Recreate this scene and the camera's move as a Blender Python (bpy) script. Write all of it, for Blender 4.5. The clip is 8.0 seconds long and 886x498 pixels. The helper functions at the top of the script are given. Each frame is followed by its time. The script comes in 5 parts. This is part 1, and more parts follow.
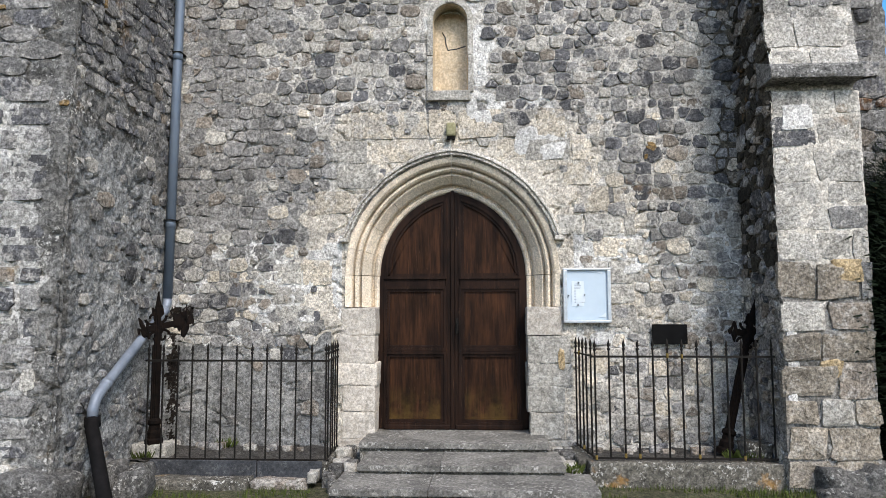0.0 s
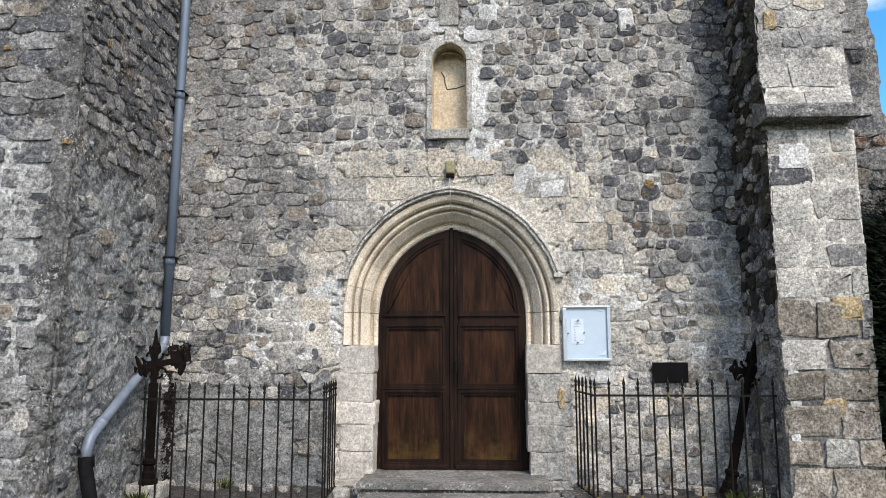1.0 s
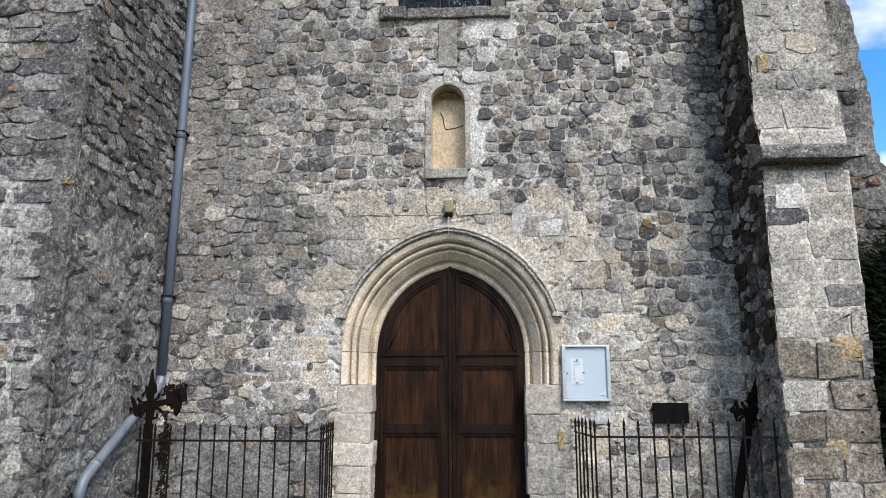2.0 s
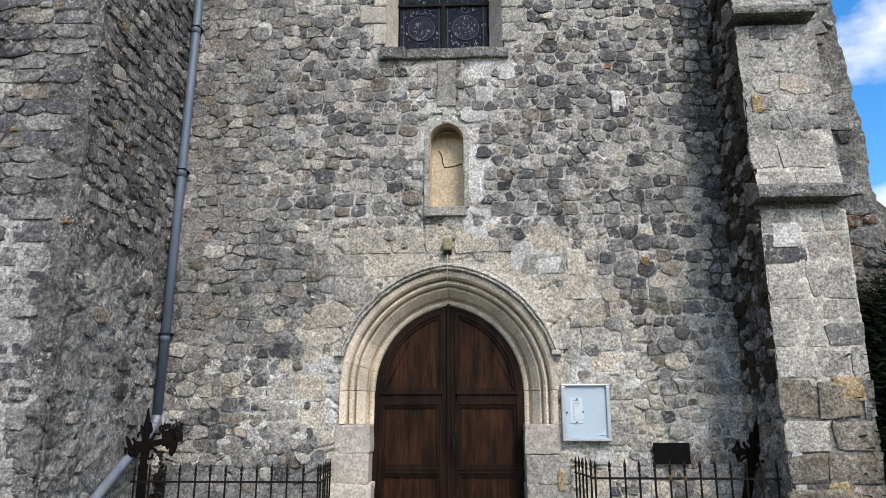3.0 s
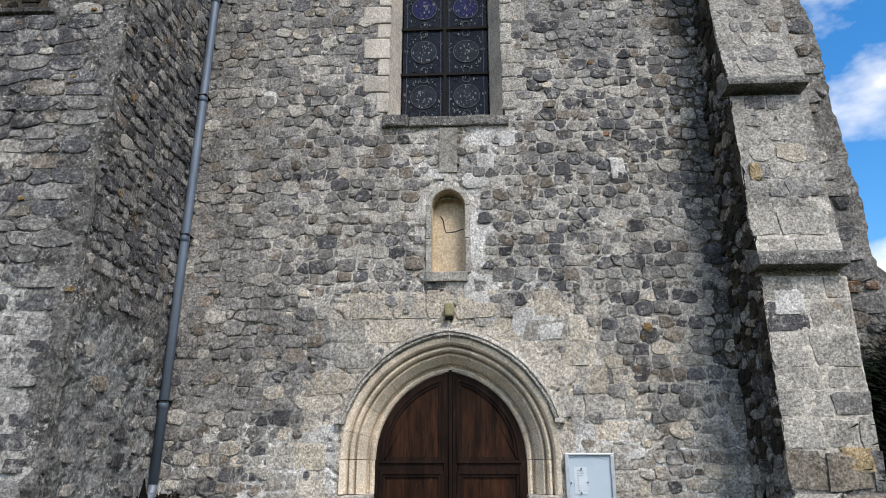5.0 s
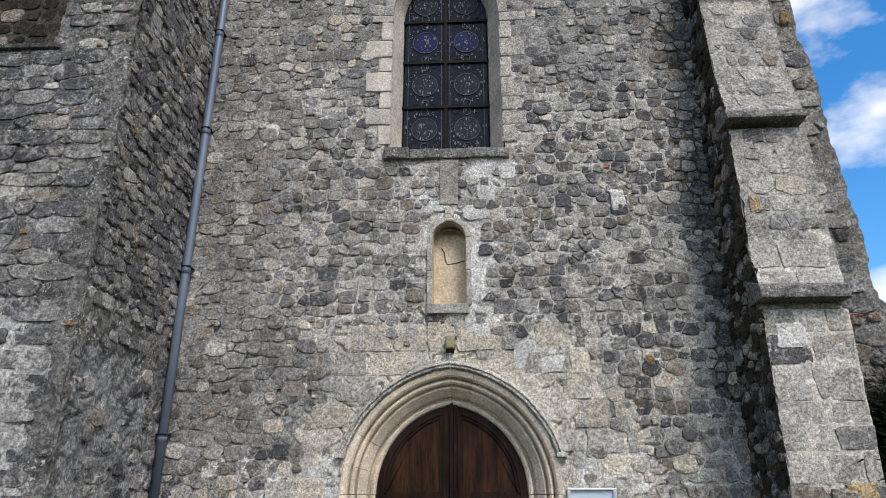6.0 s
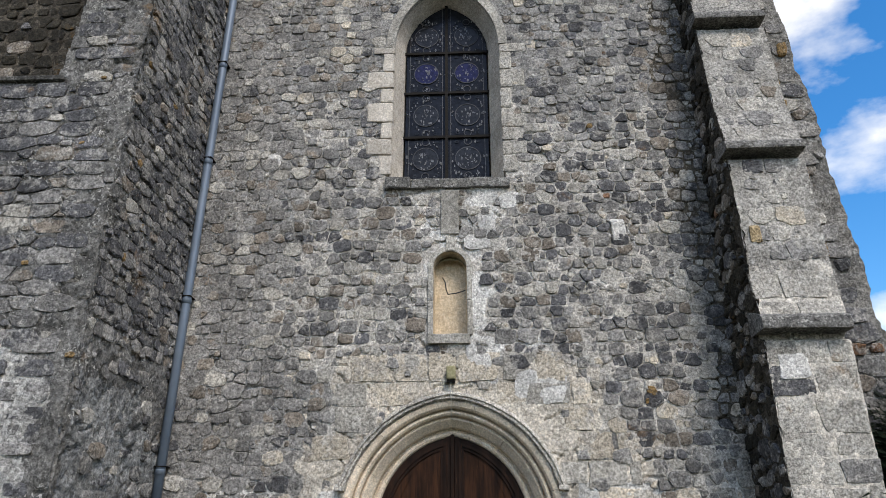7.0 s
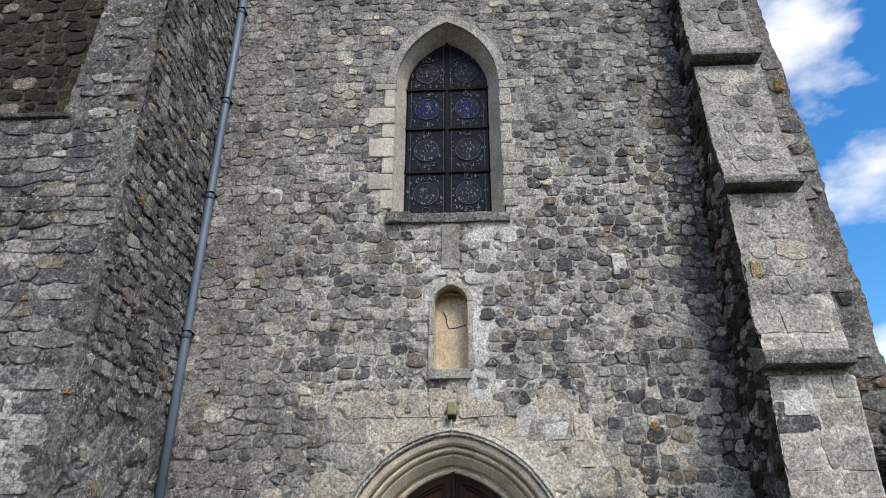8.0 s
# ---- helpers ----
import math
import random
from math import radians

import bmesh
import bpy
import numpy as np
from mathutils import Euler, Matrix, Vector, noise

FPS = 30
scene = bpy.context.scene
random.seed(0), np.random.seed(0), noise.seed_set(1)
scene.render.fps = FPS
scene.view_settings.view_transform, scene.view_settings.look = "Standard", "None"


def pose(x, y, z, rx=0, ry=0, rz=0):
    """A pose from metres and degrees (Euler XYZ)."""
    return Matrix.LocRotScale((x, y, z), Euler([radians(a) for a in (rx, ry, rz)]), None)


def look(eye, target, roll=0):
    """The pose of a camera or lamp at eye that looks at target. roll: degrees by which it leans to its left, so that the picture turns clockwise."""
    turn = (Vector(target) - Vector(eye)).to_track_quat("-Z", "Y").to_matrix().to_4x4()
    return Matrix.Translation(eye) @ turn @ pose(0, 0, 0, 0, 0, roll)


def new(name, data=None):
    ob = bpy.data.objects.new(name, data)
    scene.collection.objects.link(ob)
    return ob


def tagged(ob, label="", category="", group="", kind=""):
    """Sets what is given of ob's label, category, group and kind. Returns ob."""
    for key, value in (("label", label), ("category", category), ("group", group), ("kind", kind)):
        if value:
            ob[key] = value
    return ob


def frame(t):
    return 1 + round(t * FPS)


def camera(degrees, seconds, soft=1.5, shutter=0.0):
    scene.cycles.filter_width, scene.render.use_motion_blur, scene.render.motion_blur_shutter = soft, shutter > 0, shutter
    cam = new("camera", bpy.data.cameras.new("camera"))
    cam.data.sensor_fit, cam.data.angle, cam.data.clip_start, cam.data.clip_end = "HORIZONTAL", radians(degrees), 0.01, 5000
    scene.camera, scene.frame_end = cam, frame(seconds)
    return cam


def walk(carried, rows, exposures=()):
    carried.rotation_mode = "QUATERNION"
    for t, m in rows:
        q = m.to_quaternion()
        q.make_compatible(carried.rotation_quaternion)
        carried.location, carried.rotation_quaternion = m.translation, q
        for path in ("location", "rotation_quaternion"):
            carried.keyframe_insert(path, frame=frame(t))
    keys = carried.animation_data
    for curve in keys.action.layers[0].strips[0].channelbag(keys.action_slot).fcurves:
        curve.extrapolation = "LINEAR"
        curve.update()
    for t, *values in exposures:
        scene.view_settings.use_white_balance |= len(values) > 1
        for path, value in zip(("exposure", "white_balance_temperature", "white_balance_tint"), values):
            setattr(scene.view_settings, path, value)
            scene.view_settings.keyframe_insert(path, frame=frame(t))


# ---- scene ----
cam = camera(64.51, 8.0, 0.5)
# seconds, eye x y z, yaw, pitch, roll
ROWS = [
    (0.0, -0.003, 0.070, 1.572, 3.20, 5.19, 0.12),
    (0.5, -0.000, 0.071, 1.584, 3.21, 6.41, 0.08),
    (1.0, 0.002, 0.070, 1.599, 3.16, 8.01, 0.09),
    (1.5, 0.004, 0.066, 1.617, 3.12, 9.43, 0.07),
    (3.0, 0.005, 0.046, 1.686, 2.94, 13.52, 0.04),
    (3.5, 0.004, 0.037, 1.712, 2.96, 14.60, 0.01),
    (4.0, 0.004, 0.026, 1.738, 2.98, 15.77, 0.03),
    (4.5, 0.003, 0.016, 1.765, 3.00, 16.83, 0.01),
    (6.0, 0.002, -0.017, 1.841, 3.09, 20.14, 0.00),
    (6.5, 0.003, -0.027, 1.863, 3.11, 21.05, -0.01),
    (7.0, 0.004, -0.037, 1.884, 3.17, 22.20, -0.02),
    (7.5, 0.006, -0.045, 1.902, 3.25, 23.45, 0.01),
    (8.0, 0.009, -0.051, 1.916, 3.27, 24.74, -0.01),
]
EXPOSURE = [(0.0, 0.79), (1.5, 0.66), (3.5, 0.42), (6.5, 0.33), (8.0, 0.31)]
walk(cam, [(t, pose(x, y, z, 90 + pitch, roll, yaw)) for t, x, y, z, yaw, pitch, roll in ROWS], EXPOSURE)

# ---- sky and sun ----
SUN_UP, SUN_TURN = radians(48), radians(150)
world = bpy.data.worlds.new("sky")
scene.world = world
world.use_nodes = True
wn, wl = world.node_tree.nodes, world.node_tree.links
wn.clear()
w_out, w_bg = wn.new("ShaderNodeOutputWorld"), wn.new("ShaderNodeBackground")
w_sky = wn.new("ShaderNodeTexSky")
w_sky.sky_type, w_sky.sun_disc = "NISHITA", False
w_sky.sun_elevation, w_sky.sun_rotation = SUN_UP, SUN_TURN
w_sky.ozone_density = 2.5
w_co, w_map, w_no, w_ramp, w_mix = (wn.new("ShaderNode" + k) for k in ("TexCoord", "Mapping", "TexNoise", "ValToRGB", "MixRGB"))
w_map.inputs["Scale"].default_value = (1.0, 1.0, 1.9)
w_map.inputs["Location"].default_value = (0.35, 0.1, 0.22)
w_no.inputs["Scale"].default_value, w_no.inputs["Detail"].default_value = 3.6, 7
w_no.inputs["Roughness"].default_value = 0.52
w_ramp.color_ramp.elements[0].position, w_ramp.color_ramp.elements[1].position = 0.47, 0.62
w_mix.inputs[2].default_value = (7.6, 7.4, 7.1, 1)
wl.new(w_co.outputs["Generated"], w_map.inputs[0])
wl.new(w_map.outputs[0], w_no.inputs["Vector"])
wl.new(w_no.outputs[0], w_ramp.inputs[0])
wl.new(w_ramp.outputs[0], w_mix.inputs[0])
w_hue = wn.new("ShaderNodeHueSaturation")
w_hue.inputs["Saturation"].default_value, w_hue.inputs["Value"].default_value = 1.38, 1.35
wl.new(w_sky.outputs[0], w_hue.inputs["Color"])
wl.new(w_hue.outputs[0], w_mix.inputs[1])
wl.new(w_mix.outputs[0], w_bg.inputs[0])
w_bg.inputs[1].default_value = 0.14
wl.new(w_bg.outputs[0], w_out.inputs[0])
sun = new("sun", bpy.data.lights.new("sun", "SUN"))
sun.data.energy, sun.data.angle, sun.data.color = 2.6, radians(22), (1.0, 0.935, 0.87)
sun.matrix_world = look((5.0, -1.66, 13.1), (0, 7, 2))


# ---- materials ----
def shader(name, rough=0.9, metal=0.0):
    m = bpy.data.materials.new(name)
    m.use_nodes = True
    nd = m.node_tree.nodes
    b = nd["Principled BSDF"]
    b.inputs["Roughness"].default_value, b.inputs["Metallic"].default_value = rough, metal
    return m, nd, m.node_tree.links, b


def noise_node(nd, ln, scale, detail=6, rough=0.6, stretch=None):
    geo = nd.new("ShaderNodeNewGeometry")
    n = nd.new("ShaderNodeTexNoise")
    n.inputs["Scale"].default_value, n.inputs["Detail"].default_value, n.inputs["Roughness"].default_value = scale, detail, rough
    if stretch:
        mp = nd.new("ShaderNodeMapping")
        mp.inputs["Scale"].default_value = stretch
        ln.new(geo.outputs["Position"], mp.inputs[0])
        ln.new(mp.outputs[0], n.inputs["Vector"])
    else:
        ln.new(geo.outputs["Position"], n.inputs["Vector"])
    return n.outputs[0]


def ramp(nd, ln, source, stops):
    r = nd.new("ShaderNodeValToRGB")
    e = r.color_ramp.elements
    while len(e) < len(stops):
        e.new(0.5)
    for k, (p, c) in enumerate(stops):
        e[k].position = p
        e[k].color = (c, c, c, 1) if isinstance(c, (int, float)) else (*c, 1)
    ln.new(source, r.inputs[0])
    return r.outputs[0]


def mix(nd, ln, fac, a, b, mode="MIX"):
    x = nd.new("ShaderNodeMixRGB")
    x.blend_type = mode
    for slot, v in ((0, fac), (1, a), (2, b)):
        if isinstance(v, (int, float)):
            x.inputs[slot].default_value = v
        elif isinstance(v, tuple):
            x.inputs[slot].default_value = (*v, 1)
        else:
            ln.new(v, x.inputs[slot])
    return x.outputs[0]


def bump(nd, ln, b, height, strength, distance):
    k = nd.new("ShaderNodeBump")
    k.inputs["Strength"].default_value, k.inputs["Distance"].default_value = strength, distance
    ln.new(height, k.inputs["Height"])
    ln.new(k.outputs[0], b.inputs["Normal"])


def rock(name, low, high, source=None, spread=0.5, lichen=0.35, orange=0.0, grit=46, relief=0.02, soot=0.4, contrast=0.72, zones=(), smear=0.0):
    """Weathered stone or mortar: two tones, grit, pale lichen spots, dark soot patches, a random tone per piece.
    zones: other coats on the same wall, as (attribute, low, high). smear: mortar left on the face of the stones."""
    m, nd, ln, b = shader(name, 0.93)
    b.inputs["Specular IOR Level"].default_value = 0.2
    big = noise_node(nd, ln, 3.1, 5, 0.6)
    mid = noise_node(nd, ln, 17, 6, 0.68)
    fine = noise_node(nd, ln, grit * 0.95, 9, 0.78)
    for k, (attr, low2, high2) in enumerate(zones):
        at = nd.new("ShaderNodeAttribute")
        at.attribute_name = attr
        rag = mix(nd, ln, 0.45, at.outputs["Fac"], mix(nd, ln, 0.5, mid, fine))
        f = ramp(nd, ln, rag, [(0.42, 0.0), (0.56, 1.0)])
        low, high = mix(nd, ln, f, low, low2), mix(nd, ln, f, high, high2)
    col = mix(nd, ln, ramp(nd, ln, mid, [(0.33, 0.0), (0.68, 1.0)]), low, high)
    if source:
        if source == "object":
            rnd = nd.new("ShaderNodeObjectInfo").outputs["Random"]
        else:
            rnd = nd.new("ShaderNodeNewGeometry").outputs["Random Per Island"]
        tone = ramp(nd, ln, rnd, [(0.0, 1 - spread), (0.5, 1.0), (1.0, 1 + spread)])
        col = mix(nd, ln, 1.0, col, tone, "MULTIPLY")
    if smear:
        film = mix(nd, ln, 0.35, noise_node(nd, ln, 5.2, 4, 0.6), mid)
        left = mix(nd, ln, ramp(nd, ln, mid, [(0.33, 0.0), (0.68, 1.0)]), (0.215, 0.202, 0.18), (0.43, 0.409, 0.37))
        col = mix(nd, ln, ramp(nd, ln, film, [(0.52, 0.0), (0.57, smear)]), col, left)
    grain = ramp(nd, ln, fine, [(0.395, 0.18), (0.5, 0.98), (0.60, 1.95)])
    col = mix(nd, ln, contrast, col, grain, "MULTIPLY")
    pits = ramp(nd, ln, noise_node(nd, ln, 19, 6, 0.7, (1, 1, 1.6)), [(0.31, 0.15), (0.39, 1.0)])
    col = mix(nd, ln, contrast, col, pits, "MULTIPLY")
    if soot:
        col = mix(nd, ln, soot, col, ramp(nd, ln, big, [(0.36, 0.42), (0.6, 1.1)]), "MULTIPLY")
    spots = ramp(nd, ln, noise_node(nd, ln, 31, 8, 0.72), [(0.555, 0.0), (0.59, lichen)])
    where = ramp(nd, ln, noise_node(nd, ln, 3.7, 5, 0.65), [(0.44, 0.15), (0.58, 1.0)])
    col = mix(nd, ln, mix(nd, ln, 1.0, spots, where, "MULTIPLY"), col, (0.56, 0.545, 0.50))
    if orange:
        col = mix(nd, ln, ramp(nd, ln, noise_node(nd, ln, 2.3, 6, 0.7), [(0.62, 0.0), (0.7, orange)]), col, (0.33, 0.17, 0.035))
    ln.new(col, b.inputs["Base Color"])
    bump(nd, ln, b, mix(nd, ln, 0.55, mid, fine), 1.0, relief)
    return m


def plain(name, low, high, rough=0.6, metal=0.0, scale=12, strength=0.3, stretch=None, relief=0.003, gloss=0.25):
    m, nd, ln, b = shader(name, rough, metal)
    b.inputs["Specular IOR Level"].default_value = gloss
    a = noise_node(nd, ln, scale, 6, 0.65, stretch)
    ln.new(mix(nd, ln, ramp(nd, ln, a, [(0.32, 0.0), (0.7, 1.0)]), low, high), b.inputs["Base Color"])
    bump(nd, ln, b, a, strength, relief)
    return m


TONES = {  # low, high
    "dark": ((0.062, 0.061, 0.064), (0.135, 0.133, 0.135)),
    "grey": ((0.140, 0.134, 0.127), (0.270, 0.259, 0.242)),
    "brown": ((0.135, 0.113, 0.090), (0.260, 0.225, 0.185)),
    "pale": ((0.260, 0.244, 0.213), (0.440, 0.414, 0.362)),
    "cream": ((0.370, 0.322, 0.250), (0.550, 0.492, 0.400)),
    "rust": ((0.180, 0.100, 0.060), (0.290, 0.170, 0.105)),
    # carries painted shade: set-back wall and inner side of the right buttress
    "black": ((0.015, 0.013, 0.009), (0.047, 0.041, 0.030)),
    "tan": ((0.165, 0.140, 0.107), (0.325, 0.285, 0.228)),
}
NAMES = list(TONES)
STONE_OB = [rock("stone " + k, *TONES[k], source="object", smear=0.0 if k == "black" else 0.25 if k == "tan" else 0.62, spread=0.2 if k in ("cream", "pale") else 0.3, orange=0.25 if k != "cream" else 0.0, lichen=0.42 if k != "black" else 0.08, soot=0.6 if k not in ("cream", "pale") else 0.35) for k in NAMES]
STONE_IS = [rock("rubble " + k, *TONES[k], source="island", smear=0.0 if k == "black" else 0.25 if k == "tan" else 0.62, spread=0.2 if k in ("cream", "pale") else 0.3, orange=0.25 if k != "cream" else 0.0, lichen=0.42 if k != "black" else 0.08, soot=0.6 if k not in ("cream", "pale") else 0.35) for k in NAMES]
mortar_dirty = rock("dirty mortar", (0.115, 0.109, 0.098), (0.27, 0.258, 0.235), lichen=0.55, orange=0.3, relief=0.035, grit=36, soot=0.7)
# albedo lowered to hold the shade of the faces it covers
mortar_dark = rock("dark mortar with painted shade and grime", (0.034, 0.029, 0.022), (0.100, 0.086, 0.066), lichen=0.12, relief=0.03, grit=34, soot=0.7)
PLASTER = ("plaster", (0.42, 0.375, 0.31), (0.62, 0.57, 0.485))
CEMENT = ("cement", (0.125, 0.124, 0.118), (0.275, 0.272, 0.258))
LIME = ("lime", (0.46, 0.445, 0.41), (0.66, 0.645, 0.61))
GREY = ("grey", (0.165, 0.159, 0.147), (0.35, 0.338, 0.316))
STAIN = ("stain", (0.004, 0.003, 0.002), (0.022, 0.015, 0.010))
# dark coat that paints the shade of the right-hand corner
CORNER_SHADE = ("corner_shade", (0.045, 0.038, 0.028), (0.130, 0.113, 0.085))
wall_mortar = rock("lime mortar of the wall", (0.31, 0.288, 0.254), (0.56, 0.53, 0.478), lichen=0.5, relief=0.03, grit=42, soot=0.55, contrast=0.62, zones=(GREY, PLASTER, CEMENT, LIME, CORNER_SHADE, STAIN))
side_mortar = rock("mortar of the left buttress", (0.085, 0.082, 0.076), (0.215, 0.208, 0.193), lichen=0.85, orange=0.3, relief=0.03, grit=38, soot=0.7, zones=(("lime", (0.29, 0.28, 0.258), (0.47, 0.456, 0.424)), ("cement", (0.145, 0.146, 0.142), (0.315, 0.317, 0.306))))
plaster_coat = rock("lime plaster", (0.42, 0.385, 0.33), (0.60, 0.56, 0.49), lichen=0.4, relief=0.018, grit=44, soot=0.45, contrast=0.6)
buttress_lime = rock("grey lime of the buttress", (0.22, 0.208, 0.184), (0.42, 0.398, 0.358), lichen=0.5, relief=0.025, grit=40, soot=0.6, contrast=0.7)
boulder_stone = rock("boulder stone", (0.052, 0.050, 0.046), (0.140, 0.135, 0.125), "object", 0.15, lichen=0.45, relief=0.015, soot=0.7)
white_lime = rock("white lime patch", (0.44, 0.425, 0.395), (0.62, 0.605, 0.57), lichen=0.2, relief=0.02, soot=0.45, contrast=0.55)
limestone = rock("carved limestone", (0.54, 0.45, 0.335), (0.69, 0.60, 0.475), "object", 0.10, lichen=0.15, relief=0.006, grit=60, soot=0.35, contrast=0.35)
quoin_stone = rock("pale quoin stone", (0.38, 0.34, 0.285), (0.55, 0.505, 0.44), "object", 0.14, lichen=0.2, relief=0.012, soot=0.35, contrast=0.38)
limestone_grey = rock("weathered limestone", (0.230, 0.218, 0.190), (0.430, 0.405, 0.355), "object", 0.15, lichen=0.45, relief=0.012, soot=0.5, contrast=0.55)
hood_stone = rock("eroded grey limestone", (0.27, 0.256, 0.226), (0.50, 0.472, 0.415), "object", 0.1, lichen=0.55, relief=0.015, soot=0.5, contrast=0.8)
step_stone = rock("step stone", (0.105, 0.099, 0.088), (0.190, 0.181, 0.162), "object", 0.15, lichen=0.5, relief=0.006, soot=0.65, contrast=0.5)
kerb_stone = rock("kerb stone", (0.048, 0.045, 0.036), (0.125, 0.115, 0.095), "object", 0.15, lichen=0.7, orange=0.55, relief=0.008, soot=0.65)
slab_stone = rock("lichened drip slab", (0.085, 0.082, 0.075), (0.235, 0.226, 0.208), "object", 0.12, lichen=0.6, relief=0.02, soot=0.6, contrast=0.8)
slate = rock("slate slab", (0.026, 0.028, 0.031), (0.060, 0.062, 0.067), lichen=0.1, relief=0.003, soot=0.4, contrast=0.4)
niche_coat = rock("niche plaster", (0.480, 0.375, 0.245), (0.600, 0.500, 0.365), lichen=0.12, relief=0.004, soot=0.25, contrast=0.3)
gravel_mat = rock("gravel bed", (0.026, 0.024, 0.021), (0.080, 0.074, 0.066), lichen=0.15, relief=0.02, grit=80)
ground_mat = rock("ground", (0.030, 0.038, 0.014), (0.095, 0.082, 0.052), lichen=0.1, relief=0.03, grit=30)
iron = plain("black iron", (0.004, 0.004, 0.004), (0.016, 0.013, 0.010), 0.7, 0.0, 40, 0.5, gloss=0.12)
rust_iron = plain("rusty cast iron", (0.003, 0.003, 0.003), (0.011, 0.007, 0.005), 0.9, 0.0, 30, 0.8, relief=0.006, gloss=0.06)
zinc = plain("blue grey zinc", (0.105, 0.135, 0.175), (0.160, 0.195, 0.240), 0.5, 0.25, 5, 0.1, (1, 1, 0.25))
zinc_pale = plain("pale zinc", (0.125, 0.148, 0.182), (0.215, 0.243, 0.285), 0.5, 0.25, 7, 0.15)
cast_pipe = plain("dark cast pipe", (0.004, 0.004, 0.004), (0.010, 0.009, 0.009), 0.85, 0.0, 14, 0.4, gloss=0.05)
alu = plain("brushed aluminium", (0.42, 0.44, 0.46), (0.55, 0.57, 0.59), 0.4, 0.7, 20, 0.1)
board_white = plain("board panel", (0.40, 0.475, 0.535), (0.45, 0.525, 0.585), 0.3, 0, 4, 0.05)
paper_mat = plain("paper", (0.50, 0.56, 0.60), (0.57, 0.62, 0.65), 0.8, 0, 6, 0.1)
ink = plain("ink", (0.26, 0.29, 0.33), (0.36, 0.39, 0.43), 0.9)
pin_mat = plain("pin", (0.02, 0.02, 0.03), (0.05, 0.05, 0.06), 0.4)
plaque_mat = plain("black plaque", (0.004, 0.004, 0.004), (0.008, 0.008, 0.008), 0.8, 0, 9, 0.2, gloss=0.05)
lead = plain("lead came", (0.014, 0.015, 0.017), (0.115, 0.118, 0.126), 0.6, 0.3, 30, 0.3)
pale_line = plain("pale glass line", (0.05, 0.052, 0.056), (0.26, 0.265, 0.275), 0.6, 0.0, 24, 0.3)
moss_block = plain("mossy block", (0.17, 0.16, 0.08), (0.34, 0.31, 0.19), 0.9, 0, 30, 0.6)
cable_mat = plain("pale cable", (0.4, 0.38, 0.33), (0.5, 0.47, 0.41), 0.7)
bark = plain("bark", (0.03, 0.022, 0.016), (0.08, 0.06, 0.045), 0.95, 0, 14, 1.0, (1, 1, 0.2), 0.02)


def door_wood(name, low, high, moss):
    m, nd, ln, b = shader(name, 0.55)
    b.inputs["Specular IOR Level"].default_value = 0.11
    grain = noise_node(nd, ln, 9, 7, 0.65, (5.0, 5.0, 0.35))
    streak = noise_node(nd, ln, 3.2, 5, 0.6, (3.0, 1.0, 0.6))
    col = mix(nd, ln, ramp(nd, ln, grain, [(0.3, 0.0), (0.7, 1.0)]), low, high)
    col = mix(nd, ln, 0.75, col, ramp(nd, ln, streak, [(0.36, 0.22), (0.62, 1.3)]), "MULTIPLY")
    scratch = ramp(nd, ln, noise_node(nd, ln, 30, 3, 0.6, (6.0, 1.0, 0.18)), [(0.69, 0.0), (0.74, 0.5)])
    col = mix(nd, ln, scratch, col, (0.22, 0.12, 0.07))
    if moss:
        sp = nd.new("ShaderNodeSeparateXYZ")
        ln.new(nd.new("ShaderNodeNewGeometry").outputs["Position"], sp.inputs[0])
        low_z = nd.new("ShaderNodeMapRange")
        low_z.inputs[1].default_value, low_z.inputs[2].default_value = 0.85, 0.42
        ln.new(sp.outputs["Z"], low_z.inputs[0])
        f = mix(nd, ln, 1.0, low_z.outputs[0], ramp(nd, ln, noise_node(nd, ln, 5, 6, 0.7), [(0.38, 0.0), (0.68, 0.65)]), "MULTIPLY")
        col = mix(nd, ln, f, col, (0.12, 0.075, 0.018))
    ln.new(col, b.inputs["Base Color"])
    ln.new(ramp(nd, ln, streak, [(0.3, 0.7), (0.7, 0.48)]), b.inputs["Roughness"])
    bump(nd, ln, b, grain, 0.5, 0.003)
    return m


wood = door_wood("brown oak", (0.006, 0.0028, 0.0016), (0.046, 0.0180, 0.0070), True)
wood_frame = door_wood("dark oak frame", (0.006, 0.0031, 0.0020), (0.024, 0.0105, 0.0055), False)


def glass_mat(name, tint):
    m, nd, ln, b = shader(name, 0.12)
    n = noise_node(nd, ln, 24, 4, 0.6)
    ln.new(mix(nd, ln, ramp(nd, ln, n, [(0.35, 0.0), (0.66, 1.0)]), tuple(c * 0.45 for c in tint), tint), b.inputs["Base Color"])
    bump(nd, ln, b, n, 0.25, 0.004)
    b.inputs["Specular IOR Level"].default_value = 0.12
    return m


glass_dark = glass_mat("dark stained glass", (0.020, 0.022, 0.028))
glass_grey = glass_mat("grey stained glass", (0.034, 0.037, 0.044))
glass_blue = glass_mat("blue stained glass", (0.028, 0.030, 0.085))


def leaf_mat(name, a, c):
    m, nd, ln, b = shader(name, 0.7)
    rnd = nd.new("ShaderNodeNewGeometry").outputs["Random Per Island"]
    ln.new(mix(nd, ln, rnd, a, c), b.inputs["Base Color"])
    b.inputs["Specular IOR Level"].default_value = 0.08
    return m


needle = leaf_mat("yew leaves", (0.0025, 0.005, 0.002), (0.008, 0.014, 0.006))
grass_mat = leaf_mat("grass blades", (0.025, 0.038, 0.008), (0.085, 0.105, 0.026))

# ---- helpers for building ----
rng = random.Random(7)


